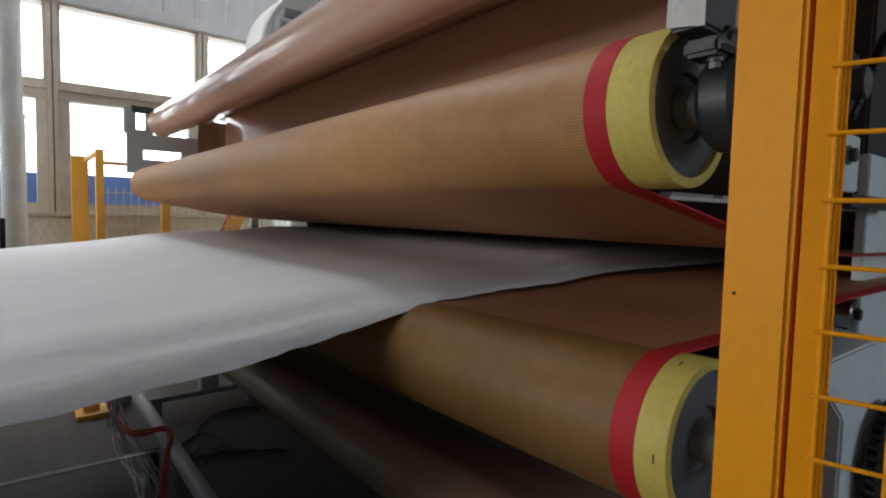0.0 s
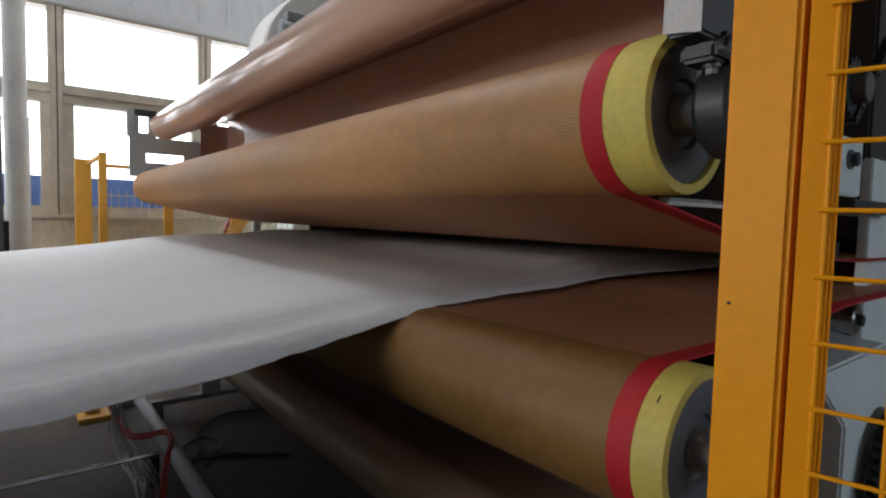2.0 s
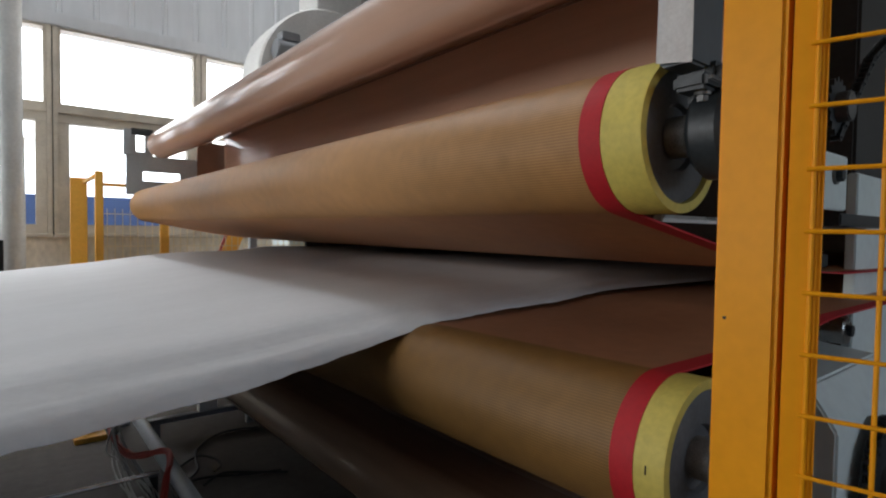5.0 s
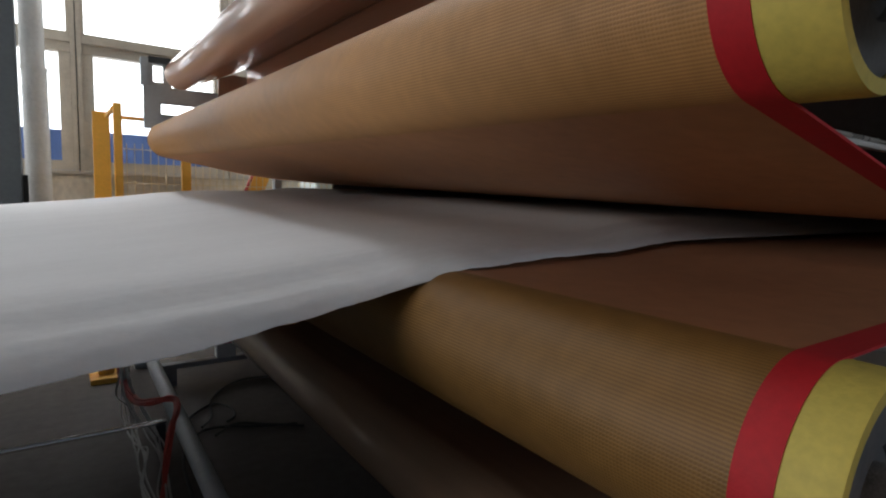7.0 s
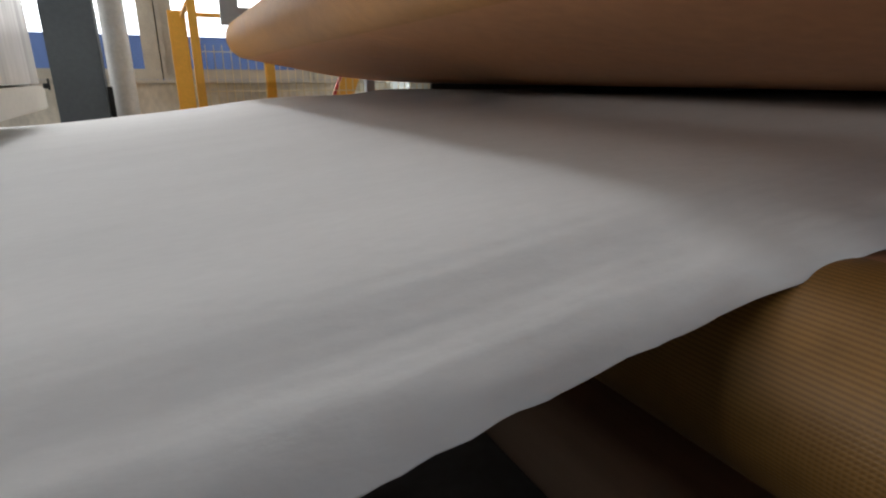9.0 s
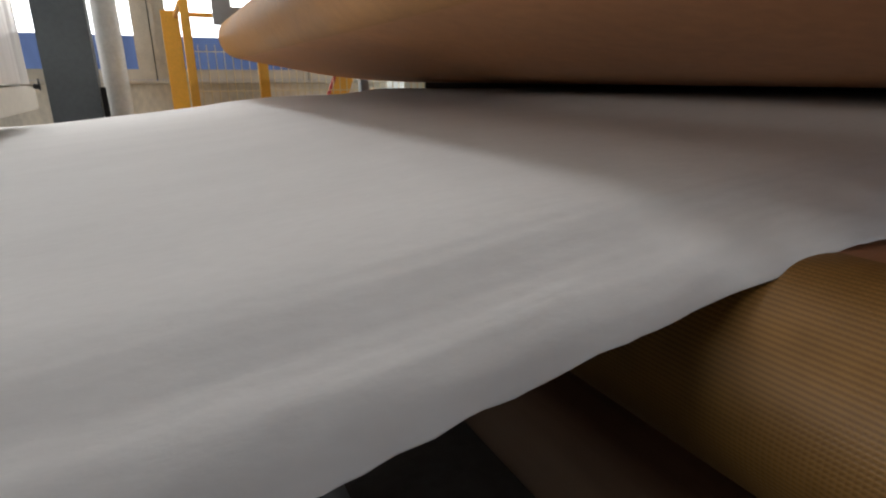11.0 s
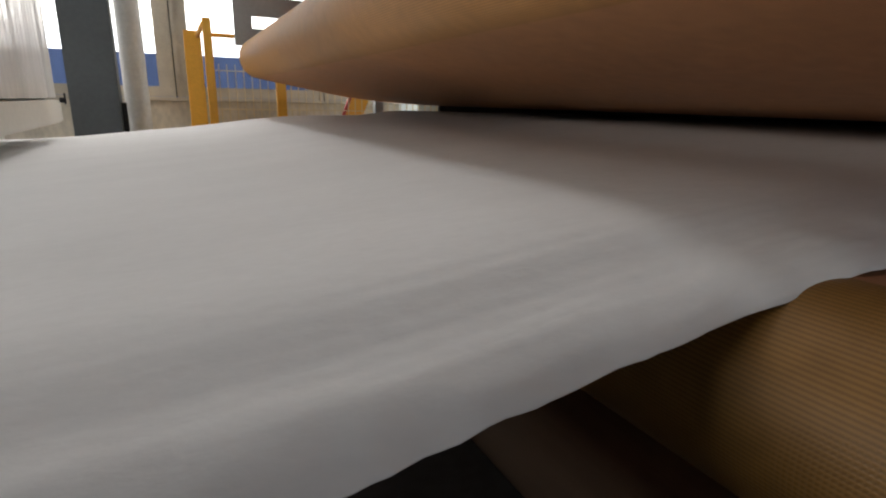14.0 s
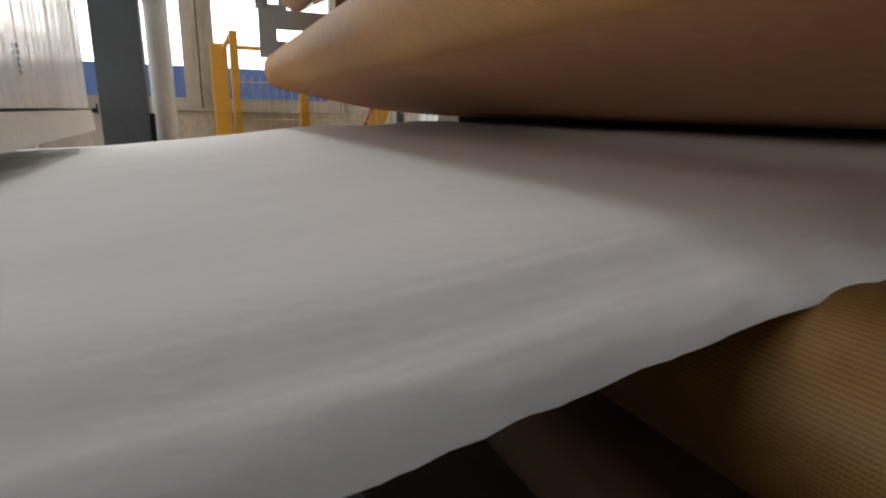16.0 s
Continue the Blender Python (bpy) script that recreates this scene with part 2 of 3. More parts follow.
def sheet(profile, y0, y1, thick, closed=False):
    """A band swept along y: its outer face is the profile (x, z), run clockwise from outside; uv in metres."""
    n = len(profile)
    P = [Vector(q) for q in profile]
    inner = []
    for i in range(n):
        a, b = P[(i - 1) % n] if closed or i else P[i], P[(i + 1) % n] if closed or i < n - 1 else P[i]
        d = (b - a).normalized()
        inner.append(P[i] + Vector((d.y, -d.x)) * thick)
    bm = bmesh.new()
    uv = bm.loops.layers.uv.new("run")
    s = [0.0]
    for i in range(1, n):
        s.append(s[-1] + (P[i] - P[i - 1]).length)
    cols = [[bm.verts.new((q.x, y, q.y)) for q in L] for y in (y0, y1) for L in (P, inner)]

    def quad(vs, uvs):
        f = bm.faces.new(vs)
        for lp, t in zip(f.loops, uvs):
            lp[uv].uv = t
    for i in range(n if closed else n - 1):
        j = (i + 1) % n
        s0, s1 = s[i], s[j] if j else s[i] + (P[0] - P[i]).length
        o0, n0, o1, n1 = cols
        quad((o0[i], o1[i], o1[j], o0[j]), ((s0, y0), (s0, y1), (s1, y1), (s1, y0)))
        quad((n0[i], n0[j], n1[j], n1[i]), ((s0, y0), (s1, y0), (s1, y1), (s0, y1)))
        quad((o0[i], o0[j], n0[j], n0[i]), ((s0, y0), (s1, y0), (s1, y0), (s0, y0)))
        quad((o1[i], n1[i], n1[j], o1[j]), ((s0, y1), (s0, y1), (s1, y1), (s1, y1)))
    bmesh.ops.recalc_face_normals(bm, faces=bm.faces[:])
    return bm


# ---- the hall ----
x0, x1, y0, y1 = HALL
floor = part("floor", box(x0 - 0.3, x1 + 0.3, y0 - 0.3, y1 + WALL_T, -0.2, 0.0), M_CONCRETE, smooth=0)
tagged(floor, "worn dark grey concrete factory floor", "floor", kind="structure")
ground = part("ground", box(-120, 120, -120, 160, -0.5, -0.21), M_CONCRETE, smooth=0)
tagged(ground, "plain grey yard ground outside the hall", "ground", kind="structure")

wall = part("wall_window_side", box(x0, x1, y1, y1 + WALL_T, 0, SILL_Z), M_PLASTER, smooth=0)
tagged(wall, "stained cream plaster wall below the windows", "wall", kind="structure")


def cladding():
    """Upright ribbed sheets over the windows."""
    bm = bmesh.new()
    pitch, x, prof = 0.30, x0, []
    while x < x1:
        prof += [(x, 0), (x + 0.245, 0), (x + 0.258, -0.018), (x + 0.287, -0.018)]
        x += pitch
    z0, z1 = HEAD_Z + 0.13, ROOF_Z
    for (xa, da), (xb, db) in zip(prof, prof[1:]):
        v = [bm.verts.new((xx, y1 + 0.05 + d, z)) for xx, d, z in ((xa, da, z0), (xb, db, z0), (xb, db, z1), (xa, da, z1))]
        bm.faces.new(v)
    bmesh.ops.remove_doubles(bm, verts=bm.verts[:], dist=1e-5)
    return box(x0, x1, y1 + 0.07, y1 + WALL_T, z0, z1, bm=bm)


upper = part("wall_cladding", cladding(), M_CLAD, smooth=0)
tagged(upper, "pale grey ribbed metal cladding above the windows", "wall", kind="structure")
lintel = part("trim_lintel", box(x0, x1, y1 - 0.05, y1 + WALL_T, HEAD_Z, HEAD_Z + 0.125, 0.008), M_CLAD)
tagged(lintel, "white sheet-metal strip over the windows", "trim", kind="structure")

# Unseen walls, added to enclose the hall and limit the side light.
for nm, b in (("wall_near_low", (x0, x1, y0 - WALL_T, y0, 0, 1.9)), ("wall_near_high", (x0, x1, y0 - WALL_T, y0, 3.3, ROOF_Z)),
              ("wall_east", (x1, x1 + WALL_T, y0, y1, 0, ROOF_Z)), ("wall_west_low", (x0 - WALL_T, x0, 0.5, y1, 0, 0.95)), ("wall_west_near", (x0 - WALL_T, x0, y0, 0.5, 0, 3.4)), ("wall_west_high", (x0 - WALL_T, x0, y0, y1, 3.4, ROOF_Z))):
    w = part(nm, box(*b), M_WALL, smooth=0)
    tagged(w, "plain grey plaster wall added out of view to enclose the hall", "wall", kind="structure")
# Unseen roof, left open only where the roof lamps shine in.
for nm, b in (("ceiling_west", (x0, -0.60, y0, y1 + WALL_T)), ("ceiling_east", (0.65, x1, y0, 4.88)), ("ceiling_east_far", (0.65, x1, 5.72, y1 + WALL_T)),
              ("ceiling_near", (-0.60, 0.65, y0, 3.45)), ("ceiling_far", (-0.60, 0.65, 6.05, y1 + WALL_T))):
    c = part(nm, box(b[0], b[1], b[2], b[3], ROOF_Z, ROOF_Z + 0.1), M_ROOF, smooth=0)
    tagged(c, "grey sheet-metal roof added out of view with openings for light", "ceiling", kind="structure")


def glass_material():
    m = bpy.data.materials.new("window_glass")
    m.use_nodes = True
    b = m.node_tree.nodes["Principled BSDF"]
    b.inputs["Transmission Weight"].default_value, b.inputs["Roughness"].default_value = 1.0, 0.02
    b.inputs["IOR"].default_value = 1.02
    return m


M_GLASS = glass_material()


def window(index, xa, xb):
    """One bay: a fixed upper light and a casement below, in old steel frames."""
    w = thing("window_%d" % index, "two-row factory window in grimy beige frames", "window", kind="structure")
    ya, yb = y1 - 0.02, y1 + 0.10
    f = 0.045
    part("mullion", box(xa - 0.045, xa - 0.004, ya - 0.02, yb + 0.04, SILL_Z + 0.034, HEAD_Z, 0.005), M_FRAME, w)
    part("mullion", box(xa + 0.004, xa + 0.045, ya - 0.02, yb + 0.04, SILL_Z + 0.034, HEAD_Z, 0.005), M_FRAME, w)
    part("mullion_core", box(xa - 0.0038, xa + 0.0038, ya + 0.01, yb + 0.03, SILL_Z + 0.034, HEAD_Z, 0), M_DARK, w)
    for nm, za, zb, k in (("upper_light", TRANSOM_Z + 0.035, HEAD_Z, f * 0.5), ("casement", SILL_Z + 0.035, TRANSOM_Z - 0.035, f * 1.9)):
        bm = box(xa + 0.045, xb - 0.045, ya, yb, za, za + k, 0.004)
        bm = box(xa + 0.045, xb - 0.045, ya, yb, zb - k, zb, 0.004, bm)
        bm = box(xa + 0.045, xa + 0.045 + k, ya + 0.004, yb - 0.004, za + k, zb - k, 0.004, bm)
        bm = box(xb - 0.045 - k, xb - 0.045, ya + 0.004, yb - 0.004, za + k, zb - k, 0.004, bm)
        fr = part(nm, bm, M_FRAME, w)
        g = part("pane", box(xa + 0.045 + k, xb - 0.045 - k, ya + 0.05, ya + 0.055, za + k, zb - k), M_GLASS, fr, smooth=0)
        g.visible_shadow = False
    part("transom", box(xa + 0.045, xb - 0.045, ya - 0.015, yb + 0.02, TRANSOM_Z - 0.035, TRANSOM_Z + 0.035, 0.006), M_FRAME, w)
    part("sill", box(xa - 0.0, xb, ya - 0.05, yb + 0.04, SILL_Z - 0.0, SILL_Z + 0.033, 0.005), M_FRAME, w)


for i in range(13):
    window(i + 1, BAY_0 + BAY * (i - 6), BAY_0 + BAY * (i - 5))

hoarding = part("hoarding", box(-30, 30, y1 + 3.2, y1 + 3.26, -0.2, 2.0), M_BLUE, smooth=0)
tagged(hoarding, "blue sheet-metal hoarding in the yard outside", "hoarding", kind="structure")
sky = part("backdrop", box(-90, 90, 60, 60.2, -5, 60), M_SKY, smooth=0)
tagged(sky, "bright white overcast sky", "sky", kind="structure")

# ---- the belt press ----
R = 0.11
A = (0.75, 1.40)      # upper nose roller: x, z
B = (0.838, 1.832)     # upper return roller
C = (1.25, 1.56)       # slim turning bars behind the nose roller
G = (1.262, 1.925)
D = (0.757, 0.932)    # lower nose roller
R_D = 0.113
E = (0.845, 0.542)     # lower return roller
F = (1.22, 0.63)       # hidden lower tension roller
D_TILT = -1.0          # the lower roller sits a little out of level
NEAR_A, NEAR_D, FAR = 0.355, 0.310, 4.236
BELT_A, BELT_D = 0.419, 0.355
RB = R + 0.004
R_B = 0.091


def cross(c0, r0, c1, r1, side):
    """The angle, seen from c0, at which a band leaves wheel c0 to reach the opposite face of wheel c1."""
    dx, dz = c1[0] - c0[0], c1[1] - c0[1]
    return math.degrees(math.atan2(dz, dx) + side * math.acos((r0 + r1) / math.hypot(dx, dz)))


def roller(name, centre, near, far, label, R=R):
    r = thing(name, label, "roller", pose(centre[0], near, centre[1]))
    n = far - near
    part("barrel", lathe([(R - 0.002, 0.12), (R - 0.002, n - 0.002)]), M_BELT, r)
    part("end_sleeve", lathe([(R - 0.012, 0.0), (R + 0.002, 0.0), (R + 0.003, 0.004), (R + 0.003, 0.12), (R - 0.012, 0.12), (R - 0.012, 0.0)]), M_YELLOW, r, "yellow sleeve round the roller end")
    cap = part("end_cap", lathe([(R - 0.0125, 0.02), (R - 0.0125, 0.009), (R - 0.018, 0.006), (0.050, 0.006), (0.046, 0.014), (0.0305, 0.014)]), M_CAP, r, "grey steel end disc")
    part("shaft", lathe([(0.001, -0.11), (0.024, -0.11), (0.026, -0.107), (0.026, 0.02)], sides=32), M_SHAFT, r)
    part("hub", lathe([(0.0262, -0.020), (0.028, -0.020), (0.031, -0.017), (0.031, 0.013), (0.0262, 0.013), (0.0262, -0.020)], sides=32), M_HUB, r, "worn pale grey hub ring")
    part("end_cap", lathe([(R - 0.013, n - 0.004), (0.03, n - 0.004)]), M_STEEL, r, "grey steel end disc")
    return r


roller_a = roller("nose_roller", A, NEAR_A, FAR, "large steel nose roller with yellow sleeved ends, inside the upper belt")
roller_d = roller("nose_roller", D, NEAR_D, FAR, "large steel nose roller with yellow sleeved ends, inside the lower belt", R_D)
roller_b = roller("return_roller", B, NEAR_A, FAR, "steel return roller carrying the upper belt above the nose roller", R_B)


def belt(name, y_edge, label, runs):
    e = thing(name, label, "conveyor belt")
    for nm, profile, material in runs:
        part(nm, sheet(profile, y_edge + 0.037, FAR - 0.004, 0.0035), material, e)
        part("edge_band", sheet(profile, y_edge, y_edge + 0.037, 0.0036), M_RED, e, "red edge band of the belt")
    return e


# upper belt: lower run out of the press, round the nose, back to the turning bars, round the return roller
RC = 0.05
RG, RH = 0.02, 0.008
BB = R_B + 0.004
a_out, b_in = cross(A, RB, C, RG, 1), cross(G, RH, B, BB, -1) % 360
run_press = [(4.5, 1.142), (2.3, 1.145), (1.8, 1.152), (1.5, 1.168), (1.35, 1.183), (1.2, 1.203)] + arc(A[0], A[1], RB, -100, -102, 2)
run_nose = arc(A[0], A[1], RB, -102, a_out - 360, 44)
run_tension = arc(A[0], A[1], RB, a_out - 360, a_out - 360.5, 1) + arc(C[0], C[1], RG, a_out - 180, -2, 12)
run_back = arc(C[0], C[1], RG, -2, 0, 1) + arc(G[0], G[1], RH, 0, b_in, 10) + arc(B[0], B[1], BB, b_in - 180, -256, 44) + [(1.5, B[1] + R_B + 0.16), (2.6, 2.75)]
upper_belt = belt("upper_belt", BELT_A, "brown open-mesh conveyor belt with red edges, round the upper rollers",
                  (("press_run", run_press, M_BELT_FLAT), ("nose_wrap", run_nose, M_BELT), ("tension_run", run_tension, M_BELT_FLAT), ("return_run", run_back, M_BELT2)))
# lower belt: top run with a rise on to the press table, round the nose, back, and round the lower return roller
RD = R_D + 0.004
d_out, e_in = cross(D, RD, F, RC, -1), cross(F, RC, E, BB, 1)
run_low_press = [(4.5, 1.064), (2.0, 1.068), (1.52, 1.069), (1.45, 1.067), (1.37, 1.060), (1.28, 1.0525), (1.20, 1.0485), (1.10, 1.047)] + arc(D[0], D[1], RD, 88, 91, 2)
run_low_nose = arc(D[0], D[1], RD, 91, 360 + d_out, 44)
run_low_tension = arc(D[0], D[1], RD, 360 + d_out, 360.5 + d_out, 1) + arc(F[0], F[1], RC, d_out + 180, -20, 12)
run_low_back = arc(F[0], F[1], RC, -20, e_in - 360 if e_in > 0 else e_in, 8) + arc(E[0], E[1], BB, e_in % 360 - 180, 256, 44) + [(1.5, 0.40), (2.3, 0.30)]
lower_belt = belt("lower_belt", BELT_D, "brown coated open-mesh conveyor belt with red edges, under the white web",
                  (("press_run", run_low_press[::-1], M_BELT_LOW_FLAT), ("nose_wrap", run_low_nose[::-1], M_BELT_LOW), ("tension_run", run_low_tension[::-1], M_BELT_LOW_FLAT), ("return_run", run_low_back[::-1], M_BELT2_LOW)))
lower_belt.matrix_world = pose(0, NEAR_D, D[1], D_TILT) @ pose(0, -NEAR_D, -D[1])
for nm, (bx, bz), rb, m_, lb in (("turning_bar", C, RG, M_STEEL, "slim steel turning bar behind the upper nose roller"), ("turning_bar", G, RH, M_RUST, "thin brown turning bar under the upper belt return")):
    turning = thing(nm, lb, "bar", pose(bx, NEAR_A + 0.1, bz))
    part("bar", rod((0, 0, 0), (0, FAR - NEAR_A - 0.1, 0), rb - 0.004, sides=20), m_, turning)
    part("journal", rod((0, -0.03, 0), (0, 0, 0), 0.003), M_SHAFT, turning)

# pen marks on the lower sleeve, carried round by the roller
for deg, yy in ((107, 0.026), (180, 0.016)):
    bm = box(-0.0005, 0.0005, yy - 0.0008, yy + 0.0008, -0.006, 0.006)
    bm.transform(Matrix.Rotation(radians(-deg), 4, "Y") @ Matrix.Translation((R_D + 0.0032, 0, 0)))
    part("pen_mark", bm, M_INK, roller_d, "short black pen stroke")

roller_e = roller("return_roller", E, NEAR_D, FAR, "steel return roller carrying the lower belt below the nose roller", R_B)
low_tension = thing("tension_roller", "slim steel tension roller behind the lower nose roller", "roller", pose(F[0], NEAR_D + 0.1, F[1]))
part("barrel", lathe([(0.012, 0), (RC - 0.006, 0), (RC - 0.006, FAR - NEAR_D - 0.1), (0.012, FAR - NEAR_D - 0.1)], sides=32), M_STEEL, low_tension)
part("shaft", rod((0, -0.03, 0), (0, FAR - NEAR_D, 0), 0.018), M_SHAFT, low_tension)

# ---- the wadding web ----
WEB_Y0, WEB_Y1 = 0.985, 3.985
WEB_BOTTOM = [(-2.6, 0.81), (-1.2, 0.87), (-0.4, 0.898), (0.0, 0.914), (0.2, 0.931), (0.4, 0.958), (0.6, 0.996), (0.7, 1.023), (0.78, 1.041), (0.87, 1.043), (1.0, 1.045), (1.2, 1.048), (1.30, 1.054), (1.40, 1.063), (1.5, 1.070), (2.0, 1.069), (3.5, 1.065)]
WEB_TOP = [(-2.6, 0.90), (-1.2, 0.95), (-0.5, 0.968), (-0.2, 0.981), (0.1, 1.009), (0.4, 1.038), (0.7, 1.073), (0.9, 1.086), (1.12, 1.090), (1.22, 1.094), (1.32, 1.106), (1.42, 1.119), (1.52, 1.122), (2.0, 1.116), (3.5, 1.108)]


def curve_at(tab, x):
    xs, zs = zip(*tab)
    k = max(0, min(len(xs) - 2, int(np.searchsorted(xs, x)) - 1))
    m = [(zs[min(i + 1, len(xs) - 1)] - zs[max(i - 1, 0)]) / (xs[min(i + 1, len(xs) - 1)] - xs[max(i - 1, 0)]) for i in (k, k + 1)]
    h = xs[k + 1] - xs[k]
    s = (x - xs[k]) / h
    return (2 * s ** 3 - 3 * s ** 2 + 1) * zs[k] + (s ** 3 - 2 * s ** 2 + s) * h * m[0] + (-2 * s ** 3 + 3 * s ** 2) * zs[k + 1] + (s ** 3 - s ** 2) * h * m[1]


SHOULDER = [(0.0, 0.04), (0.010, 0.28), (0.022, 0.43), (0.034, 0.52), (0.046, 0.565), (0.058, 0.59), (0.068, 0.62), (0.080, 0.69), (0.094, 0.79), (0.112, 0.895), (0.135, 0.96), (0.17, 0.99), (0.23, 1.0), (9.0, 1.0)]


def drape(x):
    """How far the near side spreads where the sheet bends over the lower nose."""
    return 0.038 * math.exp(-((x - 0.80) / 0.15) ** 2) + 0.006 / (1 + math.exp((x - 0.55) / 0.05))


def web_mesh():
    """The lofty sheet: a closed section with soft, folded sides, swept along its run."""
    bm = bmesh.new()
    xs = list(np.concatenate([np.linspace(-2.6, -0.6, 30), np.linspace(-0.57, 1.5, 170), np.linspace(1.55, 3.4, 20)]))
    side = [0, 0.003, 0.008] + [0.012 + 0.004 * i for i in range(32)] + [0.145, 0.155, 0.17, 0.185, 0.2]
    across = side + list(np.linspace(0.25, 2.75, 50)) + [3.0 - v for v in side[::-1]]
    rows = []
    for x in xs:
        zb, zt = curve_at(WEB_BOTTOM, x), curve_at(WEB_TOP, x)
        ring = []
        for top in (1, 0):
            for v in (across if top else across[::-1]):
                edge = min(v, 3.0 - v)
                shift = 0.010 * noise.noise(Vector((x * 2.2, 7.7, top))) * min(1, edge / 0.03)
                g = np.interp(edge + shift, *zip(*SHOULDER)) if top else 0.0
                if top:
                    soft_side = min(0.8, max(0.1, 0.6 - 0.7 * x))
                    g = g * (1 - soft_side) + soft_side * min(1, (edge / 0.16) ** 0.45) if edge < 0.16 else g * (1 - soft_side) + soft_side
                y = WEB_Y0 + v - (drape(x) * max(0, 1 - v / 0.25) if v < 1 else 0)
                q = Vector((x * 1.4, y * 3.0, top * 2.0))
                z = zb + (zt - zb) * float(g)
                if top:
                    z += (noise.noise(q * 1.1) * 0.0035 + noise.noise(q * 4.5) * 0.0007) * min(1, edge / 0.05 + 0.2)
                near = max(0, 1 - edge / 0.09)
                z += 0.0022 * max(0, 1 - edge / 0.16) * min(1, edge / 0.02) * noise.noise(Vector((x * 2.6, edge * 75, 9.4)))
                z += near * (0.0035 * noise.noise(Vector((x * 16, y * 25, 1.1))) + 0.0016 * noise.noise(Vector((x * 60, y * 60, 4.1))))
                y += near * (0.010 * noise.noise(Vector((x * 5, 3.3, 0.5))) + 0.004 * noise.noise(Vector((x * 30, z * 40, 3.3))))
                ring.append(bm.verts.new((x, y, z)))
        rows.append(ring)
    n = len(rows[0])
    for a, b in zip(rows, rows[1:]):
        for i in range(n):
            bm.faces.new((a[i], a[(i + 1) % n], b[(i + 1) % n], b[i]))
    bm.faces.new(rows[0][::-1])
    bm.faces.new(rows[-1])
    bmesh.ops.recalc_face_normals(bm, faces=bm.faces[:])
    return bm


web = thing("wadding_web", "thick white fibre wadding sheet coming out between the brown belts", "textile web")
part("sheet", web_mesh(), M_WEB, web, smooth=180)


def tuft_mesh(seed):
    """A small flat wisp with a few stray fibres."""
    rnd = random.Random(seed)
    bm = bmesh.new()
    bmesh.ops.create_icosphere(bm, subdivisions=2, radius=1)
    for v in bm.verts:
        k = 1 + 0.4 * noise.noise(v.co * 1.7 + Vector((seed * 3.1, 0, 0)))
        v.co = Vector((v.co.x * 0.011 * k, v.co.y * 0.0028 * k, v.co.z * 0.0022 * k))
    for _ in range(5):
        a = Vector((rnd.uniform(-0.011, 0.011), -0.001, rnd.uniform(-0.001, 0.001)))
        b = a + Vector((rnd.uniform(-0.007, 0.007), -rnd.uniform(0.001, 0.004), rnd.uniform(-0.004, 0.001)))
        hose((a, (a + b) / 2 + Vector((0, 0, rnd.uniform(-0.001, 0.001))), b), 0.00018, bm, sides=3, steps=3)
    return bm


WEB_SPEED = 0.030
TUFTS = []
for i in range(64):
    rnd = random.Random(100 + i)
    ob = part("tuft", tuft_mesh(i), M_WEB, web, smooth=180)
    TUFTS.append((ob, -0.35 + 0.033 * i + rnd.uniform(-0.016, 0.016), rnd.choice((0.0025, 0.004, 0.003, 0.005)), rnd.uniform(-10, 10)))

# ---- near guard fence ----
guard = thing("guard_post", "orange painted square steel guard post on the floor", "post")
part("tube", box(0.528, 0.580, 0.144, 0.202, 0.012, 2.3, 0.004, segs=3), M_ORANGE, guard)
part("foot", box(0.49, 0.61, 0.11, 0.23, 0.0, 0.012, 0.002), M_ORANGE, guard)
for z, y in ((1.175, 0.190), (0.74, 0.162), (1.52, 0.170)):
    part("rivet", rod((0.5265, y, z), (0.5285, y, z), 0.0016, sides=10), M_BLACK, guard)
panel = thing("fence_panel", "orange welded wire-mesh guard gate standing open on its post", "gate", pose(0.546, 0.143, 0, 0, 0, -75))
part("frame_upright", box(0.0, 0.027, -0.016, 0.004, 0.08, 2.25, 0.003), M_ORANGE, panel)
part("frame_upright", box(0.95, 0.977, -0.016, 0.004, 0.08, 2.25, 0.003), M_ORANGE, panel)
for za in (0.08, 2.23):
    part("frame_rail", box(0.027, 0.95, -0.015, 0.003, za, za + 0.02, 0.002), M_ORANGE, panel)
for z in (0.5, 1.8):
    part("hinge", rod((-0.006, -0.004, z), (-0.006, -0.004, z + 0.09), 0.007, sides=12), M_ORANGE, panel)
first = part("wire", rod((0.014, 0, 0), (0.965, 0, 0), 0.0021, sides=8), M_ORANGE, panel)
first.location = (0, -0.0205, 1.206 - 0.0555 * 19)
for i in range(1, 38):
    w = first.copy()
    scene.collection.objects.link(w)
    w.location = (0, -0.0205, 1.206 + 0.0555 * (i - 19))
first = part("wire", rod((0, 0, 0.09), (0, 0, 2.24), 0.0021, sides=8), M_ORANGE, panel)
first.location = (0.0195, -0.0178, 0)
for i in range(16):
    w = first.copy()
    scene.collection.objects.link(w)
    w.location = (0.0685 + 0.0555 * i, -0.0178, 0)

# ---- bearing arm at the near end of the upper nose roller ----
arm = thing("bearing_arm", "dark cast bearing arm holding the upper nose roller shaft", "machine frame")
part("plate", box(0.66, 0.748, 0.300, 0.345, 1.480, 2.35, 0.004), M_GREY_BLUE, arm)
part("housing", lathe([(0.027, 0.0), (0.060, 0.0), (0.066, 0.006), (0.066, 0.040), (0.056, 0.050), (0.034, 0.054), (0.027, 0.054)], sides=40), M_DARK, arm, "round dark bearing housing").location = (A[0], 0.274, A[1])
part("neck", box(0.705, 0.78, 0.285, 0.330, 1.43, 1.49, 0.008), M_DARK, arm)
